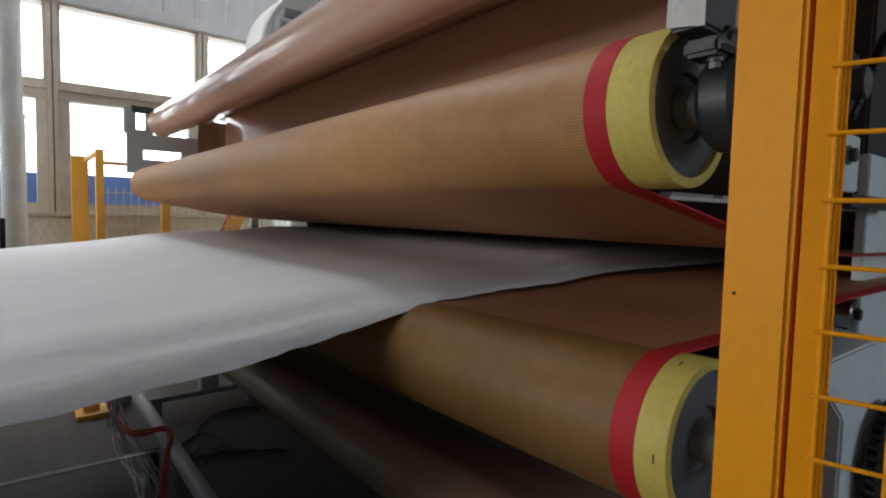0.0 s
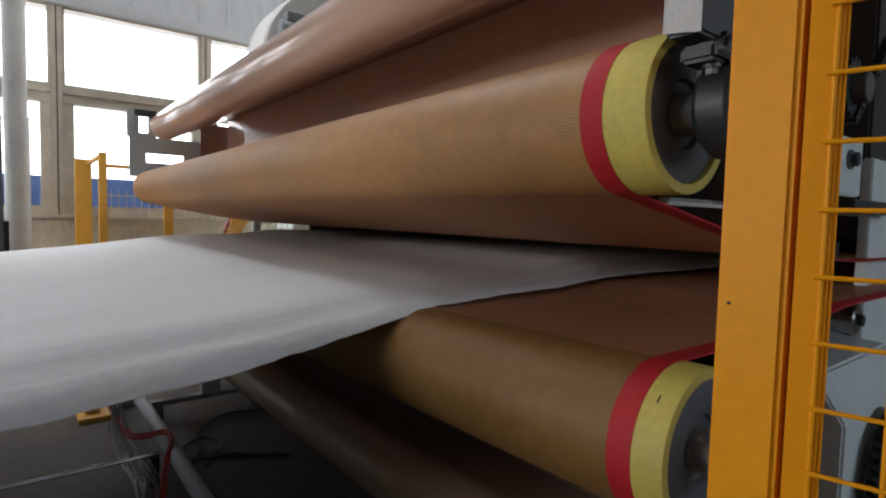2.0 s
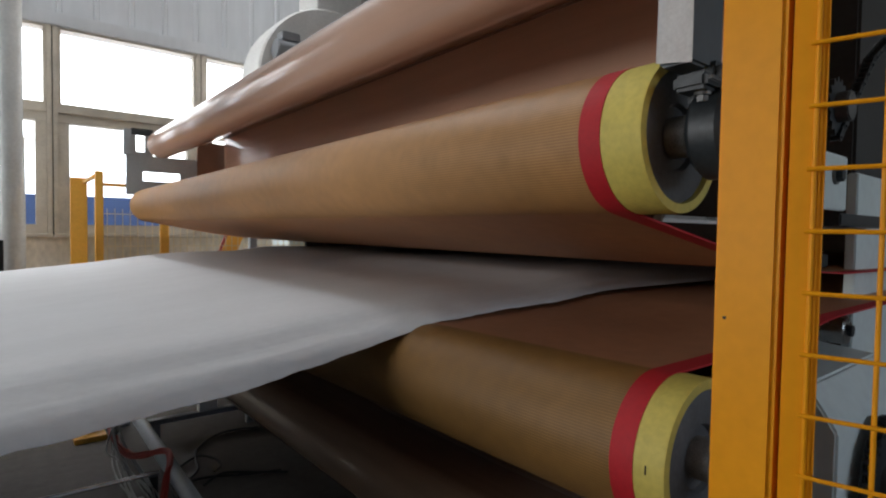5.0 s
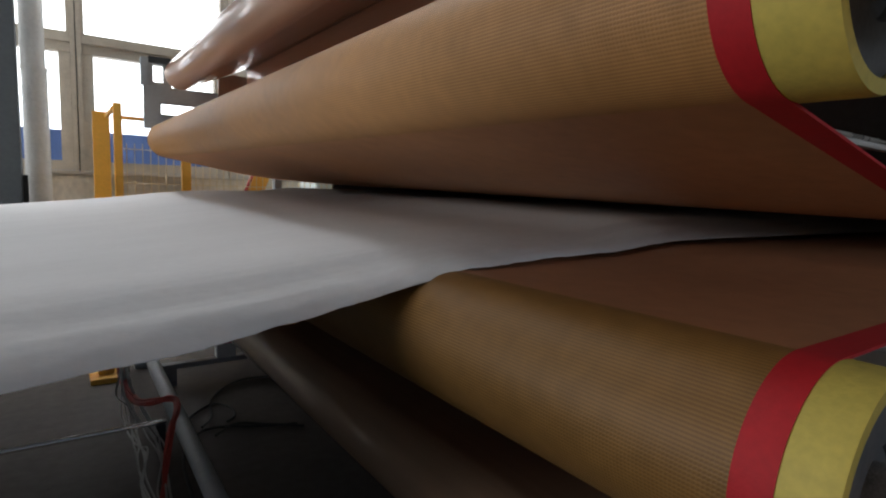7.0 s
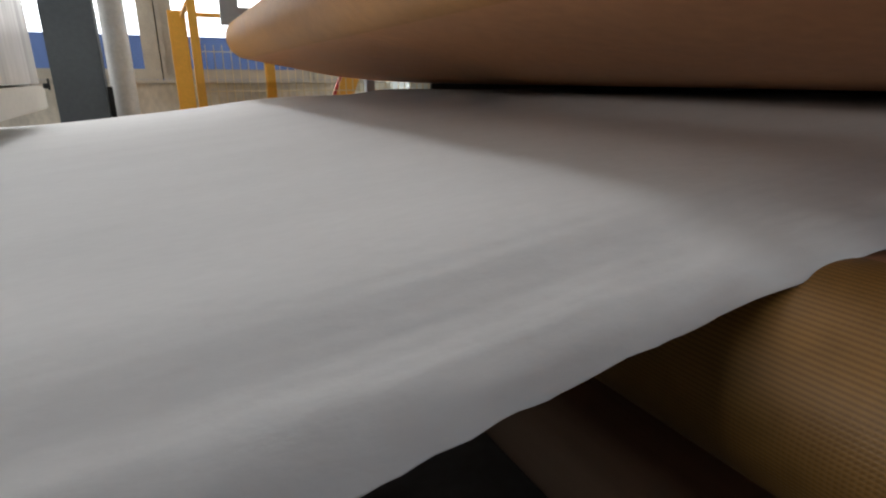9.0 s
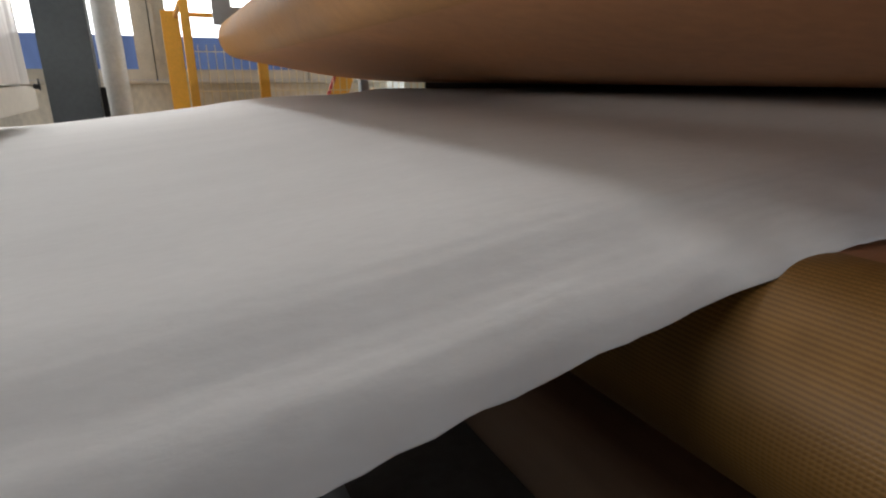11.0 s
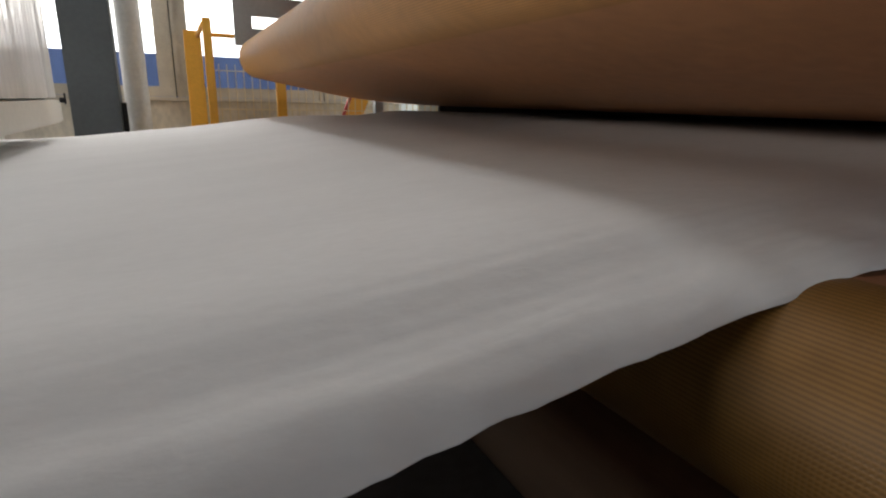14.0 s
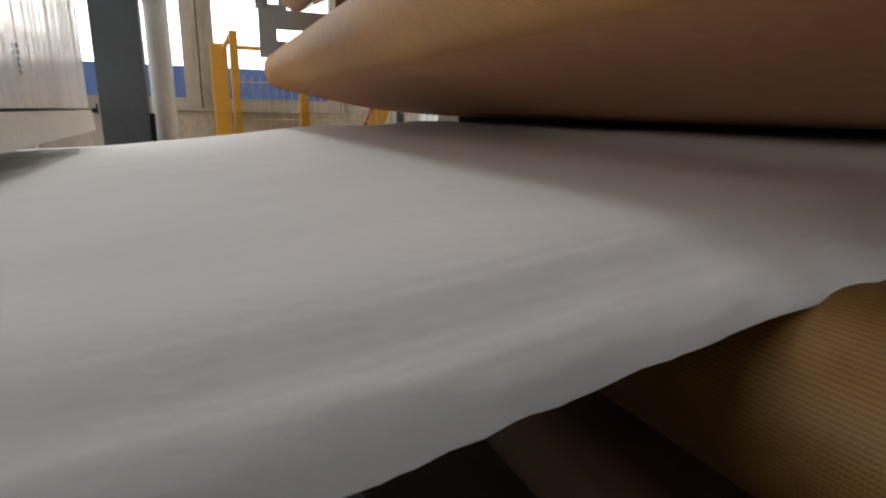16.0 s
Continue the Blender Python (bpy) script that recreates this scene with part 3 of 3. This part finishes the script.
lug = part("lug", box(0.668, 0.722, 0.284, 0.330, 1.446, 1.468, 0.005), M_DARK, arm)
part("slot_plate", box(0.672, 0.712, 0.280, 0.2838, 1.455, 1.463, 0.002), M_SHAFT, lug)
bolt = part("bolt", rod((0.694, 0.300, 1.433), (0.694, 0.300, 1.4458), 0.008, sides=6), M_SHAFT, arm, "hexagon bolt under the lug")
part("washer", rod((0.694, 0.300, 1.441), (0.694, 0.300, 1.4455), 0.011, sides=20), M_SHAFT, bolt)
nipple = part("grease_nipple", lathe([(0.0005, -0.012), (0.0022, -0.010), (0.0032, -0.006), (0.002, -0.004), (0.0045, 0.0), (0.0045, 0.006)], sides=12), M_BRIGHT, arm)
nipple.matrix_basis = pose(0.775, 0.262, 1.345, 60, 0, 0)


def paper_mesh():
    bm = bmesh.new()
    n, k = 16, 6
    layers = []
    for d in (0.0, 0.0012):
        layers.append([[bm.verts.new((0.6545 + d - 0.0035 * noise.noise(Vector((i * 0.45, j * 0.6, 2))), 0.296 + 0.049 * j / k, 1.477 + 0.60 * i / n + 0.008 * j / k)) for j in range(k + 1)] for i in range(n + 1)])
    for g in layers:
        for i in range(n):
            for j in range(k):
                bm.faces.new((g[i][j], g[i][j + 1], g[i + 1][j + 1], g[i + 1][j]))
    a, c = layers
    for i in range(n):
        for j in (0, k):
            bm.faces.new((a[i][j], a[i + 1][j], c[i + 1][j], c[i][j]))
    for j in range(k):
        for i in (0, n):
            bm.faces.new((a[i][j], a[i][j + 1], c[i][j + 1], c[i][j]))
    bmesh.ops.recalc_face_normals(bm, faces=bm.faces[:])
    return bm


paper = part("paper_strip", paper_mesh(), M_PAPER)
tagged(paper, "crumpled white paper strip stuck to the dark bearing arm", "paper")
rail = thing("side_rail", "bright aluminium rail along the press beside the upper belt", "rail")
# White surface colour stands in for the metal's bright reflection.
part("bar", box(0.96, 3.2, 0.50, 0.52, 1.280, 1.294, 0.002), M_FILM, rail)
part("lip", box(0.96, 3.2, 0.496, 0.4998, 1.288, 1.294, 0.001), M_BRIGHT, rail)

# ---- press housing and drive beyond the fence ----
housing = thing("press_housing", "dark steel housing of the belt press around both belts", "machine")
part("upper_box", box(2.35, 4.6, 0.55, 4.3, 1.20, 2.4, 0.01), M_HOUSING, housing)
part("lower_box", box(2.35, 4.6, 0.55, 4.3, 0.12, 0.98, 0.01), M_HOUSING, housing)
part("back", box(4.6, 4.7, 0.3, 4.5, 0.0, 3.4, 0.01), M_HOUSING, housing)
part("floor_pan", box(1.7, 4.6, 0.5, 4.3, 0.0, 0.10, 0.005), M_HOUSING, housing)
# Plate added to shut far window light out of the slot between belts.
part("far_side_light_block", box(1.97, 4.6, 4.305, 4.33, 0.0, 2.4, 0.004), M_HOUSING, housing)
side = thing("press_cabinet", "pale grey-green painted side panel of the press", "machine panel")
part("plate", box(2.08, 3.6, 0.47, 0.50, 0.15, 1.46, 0.004), M_PALE, side)
part("upper_plate", box(1.72, 1.985, 0.475, 0.50, 1.335, 1.50, 0.004), M_PALE, side)
part("ledge", box(1.66, 2.2, 0.40, 0.47, 1.285, 1.318, 0.004), M_DARK, side)
hexa = part("hex_bolt", rod((1.87, 0.452, 1.437), (1.87, 0.475, 1.437), 0.02, sides=6), M_DARK, side)
part("washer", rod((1.87, 0.468, 1.437), (1.87, 0.4748, 1.437), 0.028, sides=20), M_SHAFT, hexa)
part("cable_duct", box(1.60, 2.0, 0.52, 0.56, 1.16, 1.20, 0.004), M_DARK, side)
guide = thing("guide_roller", "bare steel guide roller under the lower belt", "roller", pose(1.80, 0.41, 0.995))
part("barrel", lathe([(0.01, 0), (0.036, 0), (0.04, 0.004), (0.04, 3.9), (0.01, 3.9)], sides=32), M_BRIGHT, guide)
part("journal", rod((0, -0.012, 0), (0, 0.0, 0), 0.016), M_DARK, guide)
gear = thing("gear_cover", "pale painted sheet-metal cover of the chain drive", "machine cover")


def cover_mesh():
    """A box with a sloping, chamfered top."""
    bm = bmesh.new()
    sec = [(0.335, 0.30), (0.335, 0.80), (0.40, 0.90), (0.62, 0.92), (0.62, 0.30)]
    ends = [[bm.verts.new((x, y, z)) for y, z in sec] for x in (1.46, 2.05)]
    n = len(sec)
    for i in range(n):
        bm.faces.new((ends[0][i], ends[0][(i + 1) % n], ends[1][(i + 1) % n], ends[1][i]))
    bm.faces.new(ends[0][::-1])
    bm.faces.new(ends[1])
    bmesh.ops.recalc_face_normals(bm, faces=bm.faces[:])
    bmesh.ops.bevel(bm, geom=bm.edges[:], offset=0.006, segments=2, affect="EDGES")
    return bm


part("shell", cover_mesh(), M_PALE, gear)
part("foot", box(1.5, 2.0, 0.36, 0.60, 0.0, 0.302, 0.004), M_DARK, gear)


def chain(name, points, y, label):
    """A roller chain laid along a line: paired side plates and a roller in each link."""
    e = thing(name, label, "chain")
    L = [Vector(q) for q in points]
    made, d, k = 0.0, 0.0, 0
    plate = bmesh.new()
    for yy in (-0.013, 0.010):
        own = bmesh.new()
        pts = arc(-0.0127, 0, 0.0105, 90, 270, 8) + arc(0.0127, 0, 0.0105, -90, 90, 8)
        f = own.faces.new([own.verts.new((px, yy, pz)) for px, pz in pts])
        g = bmesh.ops.extrude_face_region(own, geom=[f])
        for v in g["geom"]:
            if isinstance(v, bmesh.types.BMVert):
                v.co.y += 0.003
        bmesh.ops.recalc_face_normals(own, faces=own.faces[:])
        join(plate, own)
    rod((-0.0127, -0.016, 0), (-0.0127, 0.016, 0), 0.004, plate, sides=8)
    rod((-0.0127, -0.010, 0), (-0.0127, 0.010, 0), 0.008, plate, sides=12)
    first = part("link", plate, M_DARK, e)
    for a, b in zip(L, L[1:]):
        n = max(1, round((b - a).length / 0.0254))
        ang = math.degrees(math.atan2(b.y - a.y, b.x - a.x))
        for i in range(n):
            c = a + (b - a) * ((i + 0.5) / n)
            ob = first if k == 0 else first.copy()
            if k:
                scene.collection.objects.link(ob)
            ob.matrix_basis = pose(c.x, y + (0.0015 if k % 2 else 0), c.y, 0, -ang, 0)
            k += 1
    return e


def sprocket(name, x, y, z, r, teeth, label):
    e = thing(name, label, "sprocket", pose(x, y, z))
    bm = bmesh.new()
    ring = []
    for i in range(teeth * 4):
        a = 2 * math.pi * i / (teeth * 4)
        rr = r + (0.009 if i % 4 in (1, 2) else -0.003)
        ring.append(bm.verts.new((rr * math.cos(a), 0, rr * math.sin(a))))
    f = bm.faces.new(ring)
    g = bmesh.ops.extrude_face_region(bm, geom=[f])
    for v in g["geom"]:
        if isinstance(v, bmesh.types.BMVert):
            v.co.y += 0.012
    bmesh.ops.recalc_face_normals(bm, faces=bm.faces[:])
    part("wheel", bm, M_DARK, e)
    part("hub", rod((0, -0.03, 0), (0, 0.03, 0), 0.04, sides=24, bevel=0.003), M_SHAFT, e)
    return e


loop = arc(1.71, 0.64, 0.15, 60, 300, 24)
chain("roller_chain", loop + [(2.2, 0.44)], 0.300, "greasy black roller chain of the lower drive")
sprocket("drive_sprocket", 1.71, 0.297, 0.64, 0.135, 28, "dark toothed sprocket wheel of the lower drive")
chain("roller_chain", [(1.70, 1.52), (1.98, 1.78), (2.2, 1.9)], 0.43, "greasy black roller chain of the upper drive")
sprocket("idler_sprocket", 1.70, 0.425, 1.60, 0.07, 16, "dark toothed sprocket wheel of the upper drive")

# ---- far guard fence ----
far_fence = thing("far_fence", "orange guard fence with thin wire mesh beyond the press", "fence")
FY = 4.592
for x, y, w in ((0.474, FY, 0.050), (0.385, FY + 0.80, 0.118), (0.902, FY, 0.06), (2.3, FY, 0.06), (3.6, FY, 0.06)):
    part("post", box(x, x + w, y, y + 0.06, 0.0, 1.65 if x < 0.6 else 1.42, 0.004), M_ORANGE_GLARE, far_fence)
part("rail", box(0.466, 0.492, FY + 0.06, FY + 0.80, 1.60, 1.63, 0.004), M_ORANGE_GLARE, far_fence)
part("rail", box(0.524, 0.95, FY + 0.07, FY + 0.095, 1.545, 1.57, 0.003), M_ORANGE_GLARE, far_fence)
part("rail", box(0.962, 3.6, FY + 0.02, FY + 0.045, 1.36, 1.385, 0.003), M_ORANGE_GLARE, far_fence)
for z in (0.5, 0.8, 1.10, 1.34):
    part("wire", rod((0.53, FY + 0.032, z), (3.6, FY + 0.032, z), 0.0028, sides=6), M_PALE_WIRE, far_fence)
first = part("wire", rod((0, 0, 0.1), (0, 0, 1.38), 0.0028, sides=6), M_PALE_WIRE, far_fence)
first.location = (0.55, FY + 0.035, 0)
for i in range(1, 61):
    w = first.copy()
    scene.collection.objects.link(w)
    w.location = (0.55 + 0.05 * i, FY + 0.035, 0)

# ---- far side frame of the press ----
FB = 4.335
bracket = thing("roller_stand", "blue-grey steel bearing frame at the far end of the rollers", "machine frame")
bm = box(0.632, 1.10, FB, FB + 0.03, 1.477, 1.577, 0.002)
bm = box(0.632, 0.735, FB + 0.001, FB + 0.029, 1.577, 1.645, 0, bm)
bm = box(0.985, 1.10, FB + 0.001, FB + 0.029, 1.577, 1.645, 0, bm)
bm = box(0.632, 1.10, FB, FB + 0.03, 1.645, 1.757, 0.002, bm)
part("plate", bm, M_FRAME_GREY, bracket)
part("rail", box(1.10, 2.2, FB, FB + 0.03, 1.477, 1.60, 0.002), M_FRAME_GREY, bracket)
bm = box(0.618, 0.662, FB - 0.02, FB + 0.05, 1.757, 1.934, 0.003)
bm = box(0.662, 0.69, FB - 0.01, FB + 0.04, 1.757, 1.90, 0.002, bm)
bm = box(0.69, 0.752, FB - 0.005, FB + 0.035, 1.757, 1.783, 0.002, bm)
bm = box(0.752, 0.80, FB - 0.005, FB + 0.035, 1.757, 1.90, 0.002, bm)
part("bearing_clamp", bm, M_FRAME_GREY, bracket)
part("clamp_block", box(0.6625, 0.80, FB - 0.015, FB + 0.045, 1.902, 1.945, 0.003), M_DARK, bracket, "dark steel clamp block")


def gusset_mesh():
    """A flat plate with a sloping top."""
    bm = bmesh.new()
    sec = [(1.102, 1.602), (1.102, 1.862), (1.20, 1.90), (1.33, 1.893), (1.37, 1.83), (1.37, 1.602)]
    ends = [[bm.verts.new((x, y, z)) for x, z in sec] for y in (FB + 0.004, FB + 0.022)]
    for i in range(len(sec)):
        j = (i + 1) % len(sec)
        bm.faces.new((ends[0][i], ends[0][j], ends[1][j], ends[1][i]))
    bm.faces.new(ends[0][::-1])
    bm.faces.new(ends[1])
    bmesh.ops.recalc_face_normals(bm, faces=bm.faces[:])
    return bm


part("gusset", gusset_mesh(), M_RUST, bracket, "rust-brown side plate")
part("leg", box(1.515, 1.572, 4.37, 4.43, 0.0, 1.477, 0.004), M_FRAME_GREY, bracket)
for x in (1.32, 1.40, 1.48):
    part("tie_rod", rod((x, FB - 0.08, 1.477), (x, FB - 0.08, 2.1), 0.008, sides=10), M_BRIGHT, bracket)

board = thing("leaning_board", "orange painted board with a red edge leaning beyond the press", "board")
for nm, xb, w, m_, lb in (("edge_strip", 1.044, 0.011, M_WIRE_RED, "red painted edge strip"), ("plank", 1.104, 0.040, M_ORANGE_GLARE, ""), ("plank", 1.172, 0.026, M_ORANGE_GLARE, "")):
    bm = box(-w, w, -0.012, 0.012, 0.0, 1.5, 0.002)
    bm.transform(pose(xb, 5.0, 0.012, 0, 22, 0))
    part(nm, bm, m_, board, lb)

# ---- blower on the far wall side ----
blower = thing("blower", "white sheet-metal blower casing with a grey motor, high by the windows", "blower")
part("casing", lathe([(0.05, 0), (0.78, 0), (0.80, 0.02), (0.80, 0.48), (0.78, 0.5), (0.05, 0.5)], sides=56), M_DUCT, blower).location = (2.68, 5.2, 2.75)
part("outlet", box(2.50, 3.02, 5.22, 5.68, 3.4, 6.3, 0.01), M_DUCT, blower)
part("flange", box(2.47, 3.05, 5.19, 5.71, 3.80, 3.84, 0.004), M_DUCT, blower)
part("outlet", rod((3.30, 5.45, 3.2), (3.30, 5.45, 6.3), 0.24, sides=32), M_DUCT, blower)
motor = part("motor", rod((2.0, 5.1, 2.98), (2.34, 5.1, 2.98), 0.10, sides=24, bevel=0.01), M_STEEL, blower)
part("terminal_box", box(2.05, 2.23, 5.03, 5.17, 3.07, 3.15, 0.006), M_STEEL, motor)
part("stand", box(2.2, 3.1, 5.22, 5.68, 0.0, 2.1, 0.01), M_PALE, blower)
# Four small dark marks on the front of the casing.
for k in range(4):
    part("dark_mark", box(2.72 + 0.06 * k, 2.74 + 0.06 * k, 5.195, 5.2, 3.12 + 0.05 * (k % 2), 3.16 + 0.06 * (k % 2)), M_DARK, blower)

# ---- equipment down the line ----
cabinet = thing("cooling_unit", "machine with a film-covered glossy white cover above the web", "machine")


def film_panel():
    """A thin cover sheet with soft upright wrinkles."""
    bm = bmesh.new()
    ny, nz = 80, 12
    g = []
    for i in range(ny + 1):
        y = 2.25 + 1.45 * i / ny
        row = []
        for j in range(nz + 1):
            z = 1.158 + 1.25 * j / nz
            d = 0.006 * noise.noise(Vector((y * 9, z * 0.8, 1))) + 0.0025 * noise.noise(Vector((y * 30, z * 1.6, 4)))
            row.append(bm.verts.new((-0.205 + d, y, z)))
        g.append(row)
    for i in range(ny):
        for j in range(nz):
            bm.faces.new((g[i][j], g[i + 1][j], g[i + 1][j + 1], g[i][j + 1]))
    bmesh.ops.recalc_face_normals(bm, faces=bm.faces[:])
    return bm


part("body", box(-1.2, -0.23, 2.25, 3.70, 1.152, 2.4, 0.008), M_PALE, cabinet)
part("film_panel", film_panel(), M_FILM, cabinet, "wrinkled glossy white protective film")
part("skirt", box(-1.2, -0.19, 2.25, 3.715, 1.053, 1.149, 0.006), M_WARM_WHITE, cabinet, "warm white lower skirt")
latch = part("latch", rod((-0.19, 3.69, 1.148), (-0.165, 3.69, 1.148), 0.011, sides=14, bevel=0.002), M_BLACK, cabinet)
part("lever", box(-0.172, -0.166, 3.68, 3.70, 1.13, 1.18, 0.002), M_BLACK, latch)
for k in range(5):
    part("stamp", box(-0.1985, -0.1965, 2.63, 2.652, 1.25 + 0.018 * k, 1.260 + 0.018 * k), M_HUB, cabinet, "faint unreadable printed stamp")
part("leg", box(-1.1, -0.5, 4.03, 4.1, 0.0, 1.5, 0.006), M_WARM_WHITE, cabinet)
# Unseen base added to keep low west light from under the web.
part("light_block_base", box(-3.0, -1.35, 0.3, 4.15, 0.0, 0.83, 0.02), M_GREY_BLUE, cabinet)
part("arm", box(-1.1, -0.5, 3.7, 4.03, 1.2, 1.5, 0.006), M_WARM_WHITE, cabinet)
column = thing("machine_column", "blue-grey painted steel box column on the floor", "column")
part("tube", box(-0.40, -0.085, 5.52, 5.78, 0.01, 3.6, 0.008), M_GREY_BLUE, column)
part("base_plate", box(-0.45, -0.04, 5.47, 5.83, 0.0, 0.012, 0.002), M_GREY_BLUE, column)
part("cable_tray", box(-0.083, -0.05, 5.6, 5.68, 0.02, 1.12, 0.003), M_BLACK, column)
duct = thing("wall_duct", "white round sheet-metal duct standing by the windows", "duct")
part("pipe", rod((0.012, 5.95, 0.0), (0.012, 5.95, 1.99), 0.090, sides=40), M_DUCT, duct)
part("pipe", rod((0.006, 5.95, 2.0), (0.006, 5.95, 6.3), 0.086, sides=40), M_DUCT, duct)
part("joint", rod((0.01, 5.95, 1.975), (0.01, 5.95, 2.012), 0.096, sides=40, bevel=0.004), M_DUCT, duct)

# ---- under the web ----
tube = thing("floor_tube", "pale grey steel tube lying low across under the web", "tube")
part("pipe", rod((0.53, 0.5, 0.185), (0.53, 3.95, 0.185), 0.031, sides=24), M_FRAME_GREY, tube)
for y in (0.7, 3.8):
    part("saddle", box(0.49, 0.565, y, y + 0.05, 0.0, 0.158, 0.003), M_FRAME_GREY, tube)
cross = thing("chrome_rod", "thin bright steel rod lying across under the web", "rod")
part("bar", rod((-1.6, 2.63, 0.15), (0.495, 2.61, 0.15), 0.010, sides=16), M_CHROME, cross)
for x in (-1.4, 0.455):
    part("rest", box(x, x + 0.035, 2.60, 2.64, 0.0, 0.139, 0.002), M_DARK, cross)
bar = thing("flat_bar", "grey flat steel bar across the floor", "bar")
part("strip", box(0.56, 1.25, 3.40, 3.45, 0.10, 0.13, 0.003), M_STEEL, bar)
part("foot", box(0.60, 0.66, 3.405, 3.445, 0.0, 0.10, 0.003), M_STEEL, bar)
part("foot", box(1.16, 1.22, 3.405, 3.445, 0.0, 0.10, 0.003), M_STEEL, bar)
carton = thing("small_carton", "small white carton with a red stripe on a flat bar", "carton")
part("body", box(0.87, 0.975, 3.39, 3.46, 0.131, 0.265, 0.004), M_PAPER, carton)
part("stripe", box(0.872, 0.973, 3.387, 3.3898, 0.215, 0.238), M_RED, carton)
shoe = thing("anchor_foot", "orange painted steel foot on the floor", "foot")
part("plate", box(0.26, 0.42, 3.62, 3.84, 0.0, 0.03, 0.004), M_ORANGE_GLARE, shoe)
part("rib", box(0.30, 0.38, 3.70, 3.76, 0.03, 0.07, 0.004), M_ORANGE_GLARE, shoe)


def wire_bundle(name, label, material, lines, r):
    e = thing(name, label, "cable")
    for ln in lines:
        part("strand", hose(ln, r, sides=8, steps=7), material, e)
    return e


rnd = random.Random(7)


def jitter(pts, k):
    return [(x + rnd.uniform(-k, k), y + rnd.uniform(-k, k), max(0.012, z + rnd.uniform(-k, k))) for x, y, z in pts]


red_way = [(0.34, 3.12, 0.44), (0.36, 3.08, 0.30), (0.365, 2.96, 0.24), (0.39, 2.76, 0.215), (0.45, 2.66, 0.225), (0.515, 2.64, 0.235), (0.528, 2.55, 0.232), (0.478, 2.40, 0.17), (0.45, 2.33, 0.09), (0.43, 2.25, 0.02)]
white_way = [(0.35, 3.0, 0.44), (0.37, 2.92, 0.31), (0.36, 3.0, 0.18), (0.37, 2.84, 0.12), (0.385, 2.6, 0.09), (0.38, 2.42, 0.10), (0.385, 2.28, 0.06), (0.40, 2.1, 0.02)]
loop_way = [(0.36, 2.98, 0.40), (0.37, 2.85, 0.26), (0.40, 2.74, 0.17), (0.44, 2.60, 0.12), (0.455, 2.48, 0.08), (0.44, 2.3, 0.03), (0.43, 2.1, 0.02)]
wire_bundle("red_cable_bundle", "loose bundle of thin red wires draped over the tube", M_WIRE_RED, [jitter(red_way, 0.011) for _ in range(8)], 0.0042)
wire_bundle("white_cable_bundle", "loose bundle of thin white wires hanging to the floor", M_WIRE_WHITE, [jitter(white_way, 0.024) for _ in range(5)] + [jitter(loop_way, 0.024) for _ in range(5)], 0.0036)
wire_bundle("black_cable", "black rubber cables lying on the dark floor", M_BLACK,
            [[(1.18, 3.27, 0.012), (1.0, 3.31, 0.012), (0.86, 3.22, 0.012), (0.765, 3.07, 0.012), (0.727, 2.87, 0.012), (0.66, 2.74, 0.03)],
             [(0.52, 2.2, 0.012), (0.535, 2.47, 0.012), (0.576, 2.615, 0.012), (0.66, 2.74, 0.012), (0.773, 2.728, 0.012), (0.877, 2.67, 0.012), (1.06, 2.6, 0.012)],
             [(0.562, 2.60, 0.012), (0.575, 2.76, 0.014), (0.644, 2.925, 0.012), (0.769, 3.029, 0.012), (0.833, 2.94, 0.012), (0.827, 2.83, 0.014), (0.774, 2.75, 0.028)],
             [(0.70, 2.66, 0.012), (0.80, 2.70, 0.030), (0.93, 2.63, 0.026), (1.08, 2.56, 0.012)],
             [(-0.2, 2.3, 0.01), (0.05, 2.1, 0.012), (0.2, 2.15, 0.012), (0.35, 1.95, 0.012)]], 0.0065)


def motions():
    """Everything that moves: the rollers turn and the wisps ride on the running web."""
    for ob, c, near, rate, tilt in ((roller_d, D, NEAR_D, -14.0, D_TILT), (roller_a, A, NEAR_A, 15.2, 0), (roller_b, B, NEAR_A, 18.4, 0), (roller_e, E, NEAR_D, -17.6, D_TILT)):
        n = 8
        walk(ob, [(16 * k / n, pose(c[0], near, c[1], tilt) @ pose(0, 0, 0, 0, rate * 16 * k / n)) for k in range(n + 1)])
    for ob, start, lift, lean in TUFTS:
        rows = []
        for k in range(9):
            x = start - WEB_SPEED * 2 * k
            slope = math.degrees(math.atan((curve_at(WEB_BOTTOM, x + 0.02) - curve_at(WEB_BOTTOM, x - 0.02)) / 0.04))
            inset = 0.012
            y = WEB_Y0 + inset - drape(x) + 0.010 * noise.noise(Vector((x * 5, 3.3, 0.5)))
            rows.append((2 * k, pose(x, y, curve_at(WEB_BOTTOM, x) + lift, lean, -slope, 0)))
        walk(ob, rows)


motions()
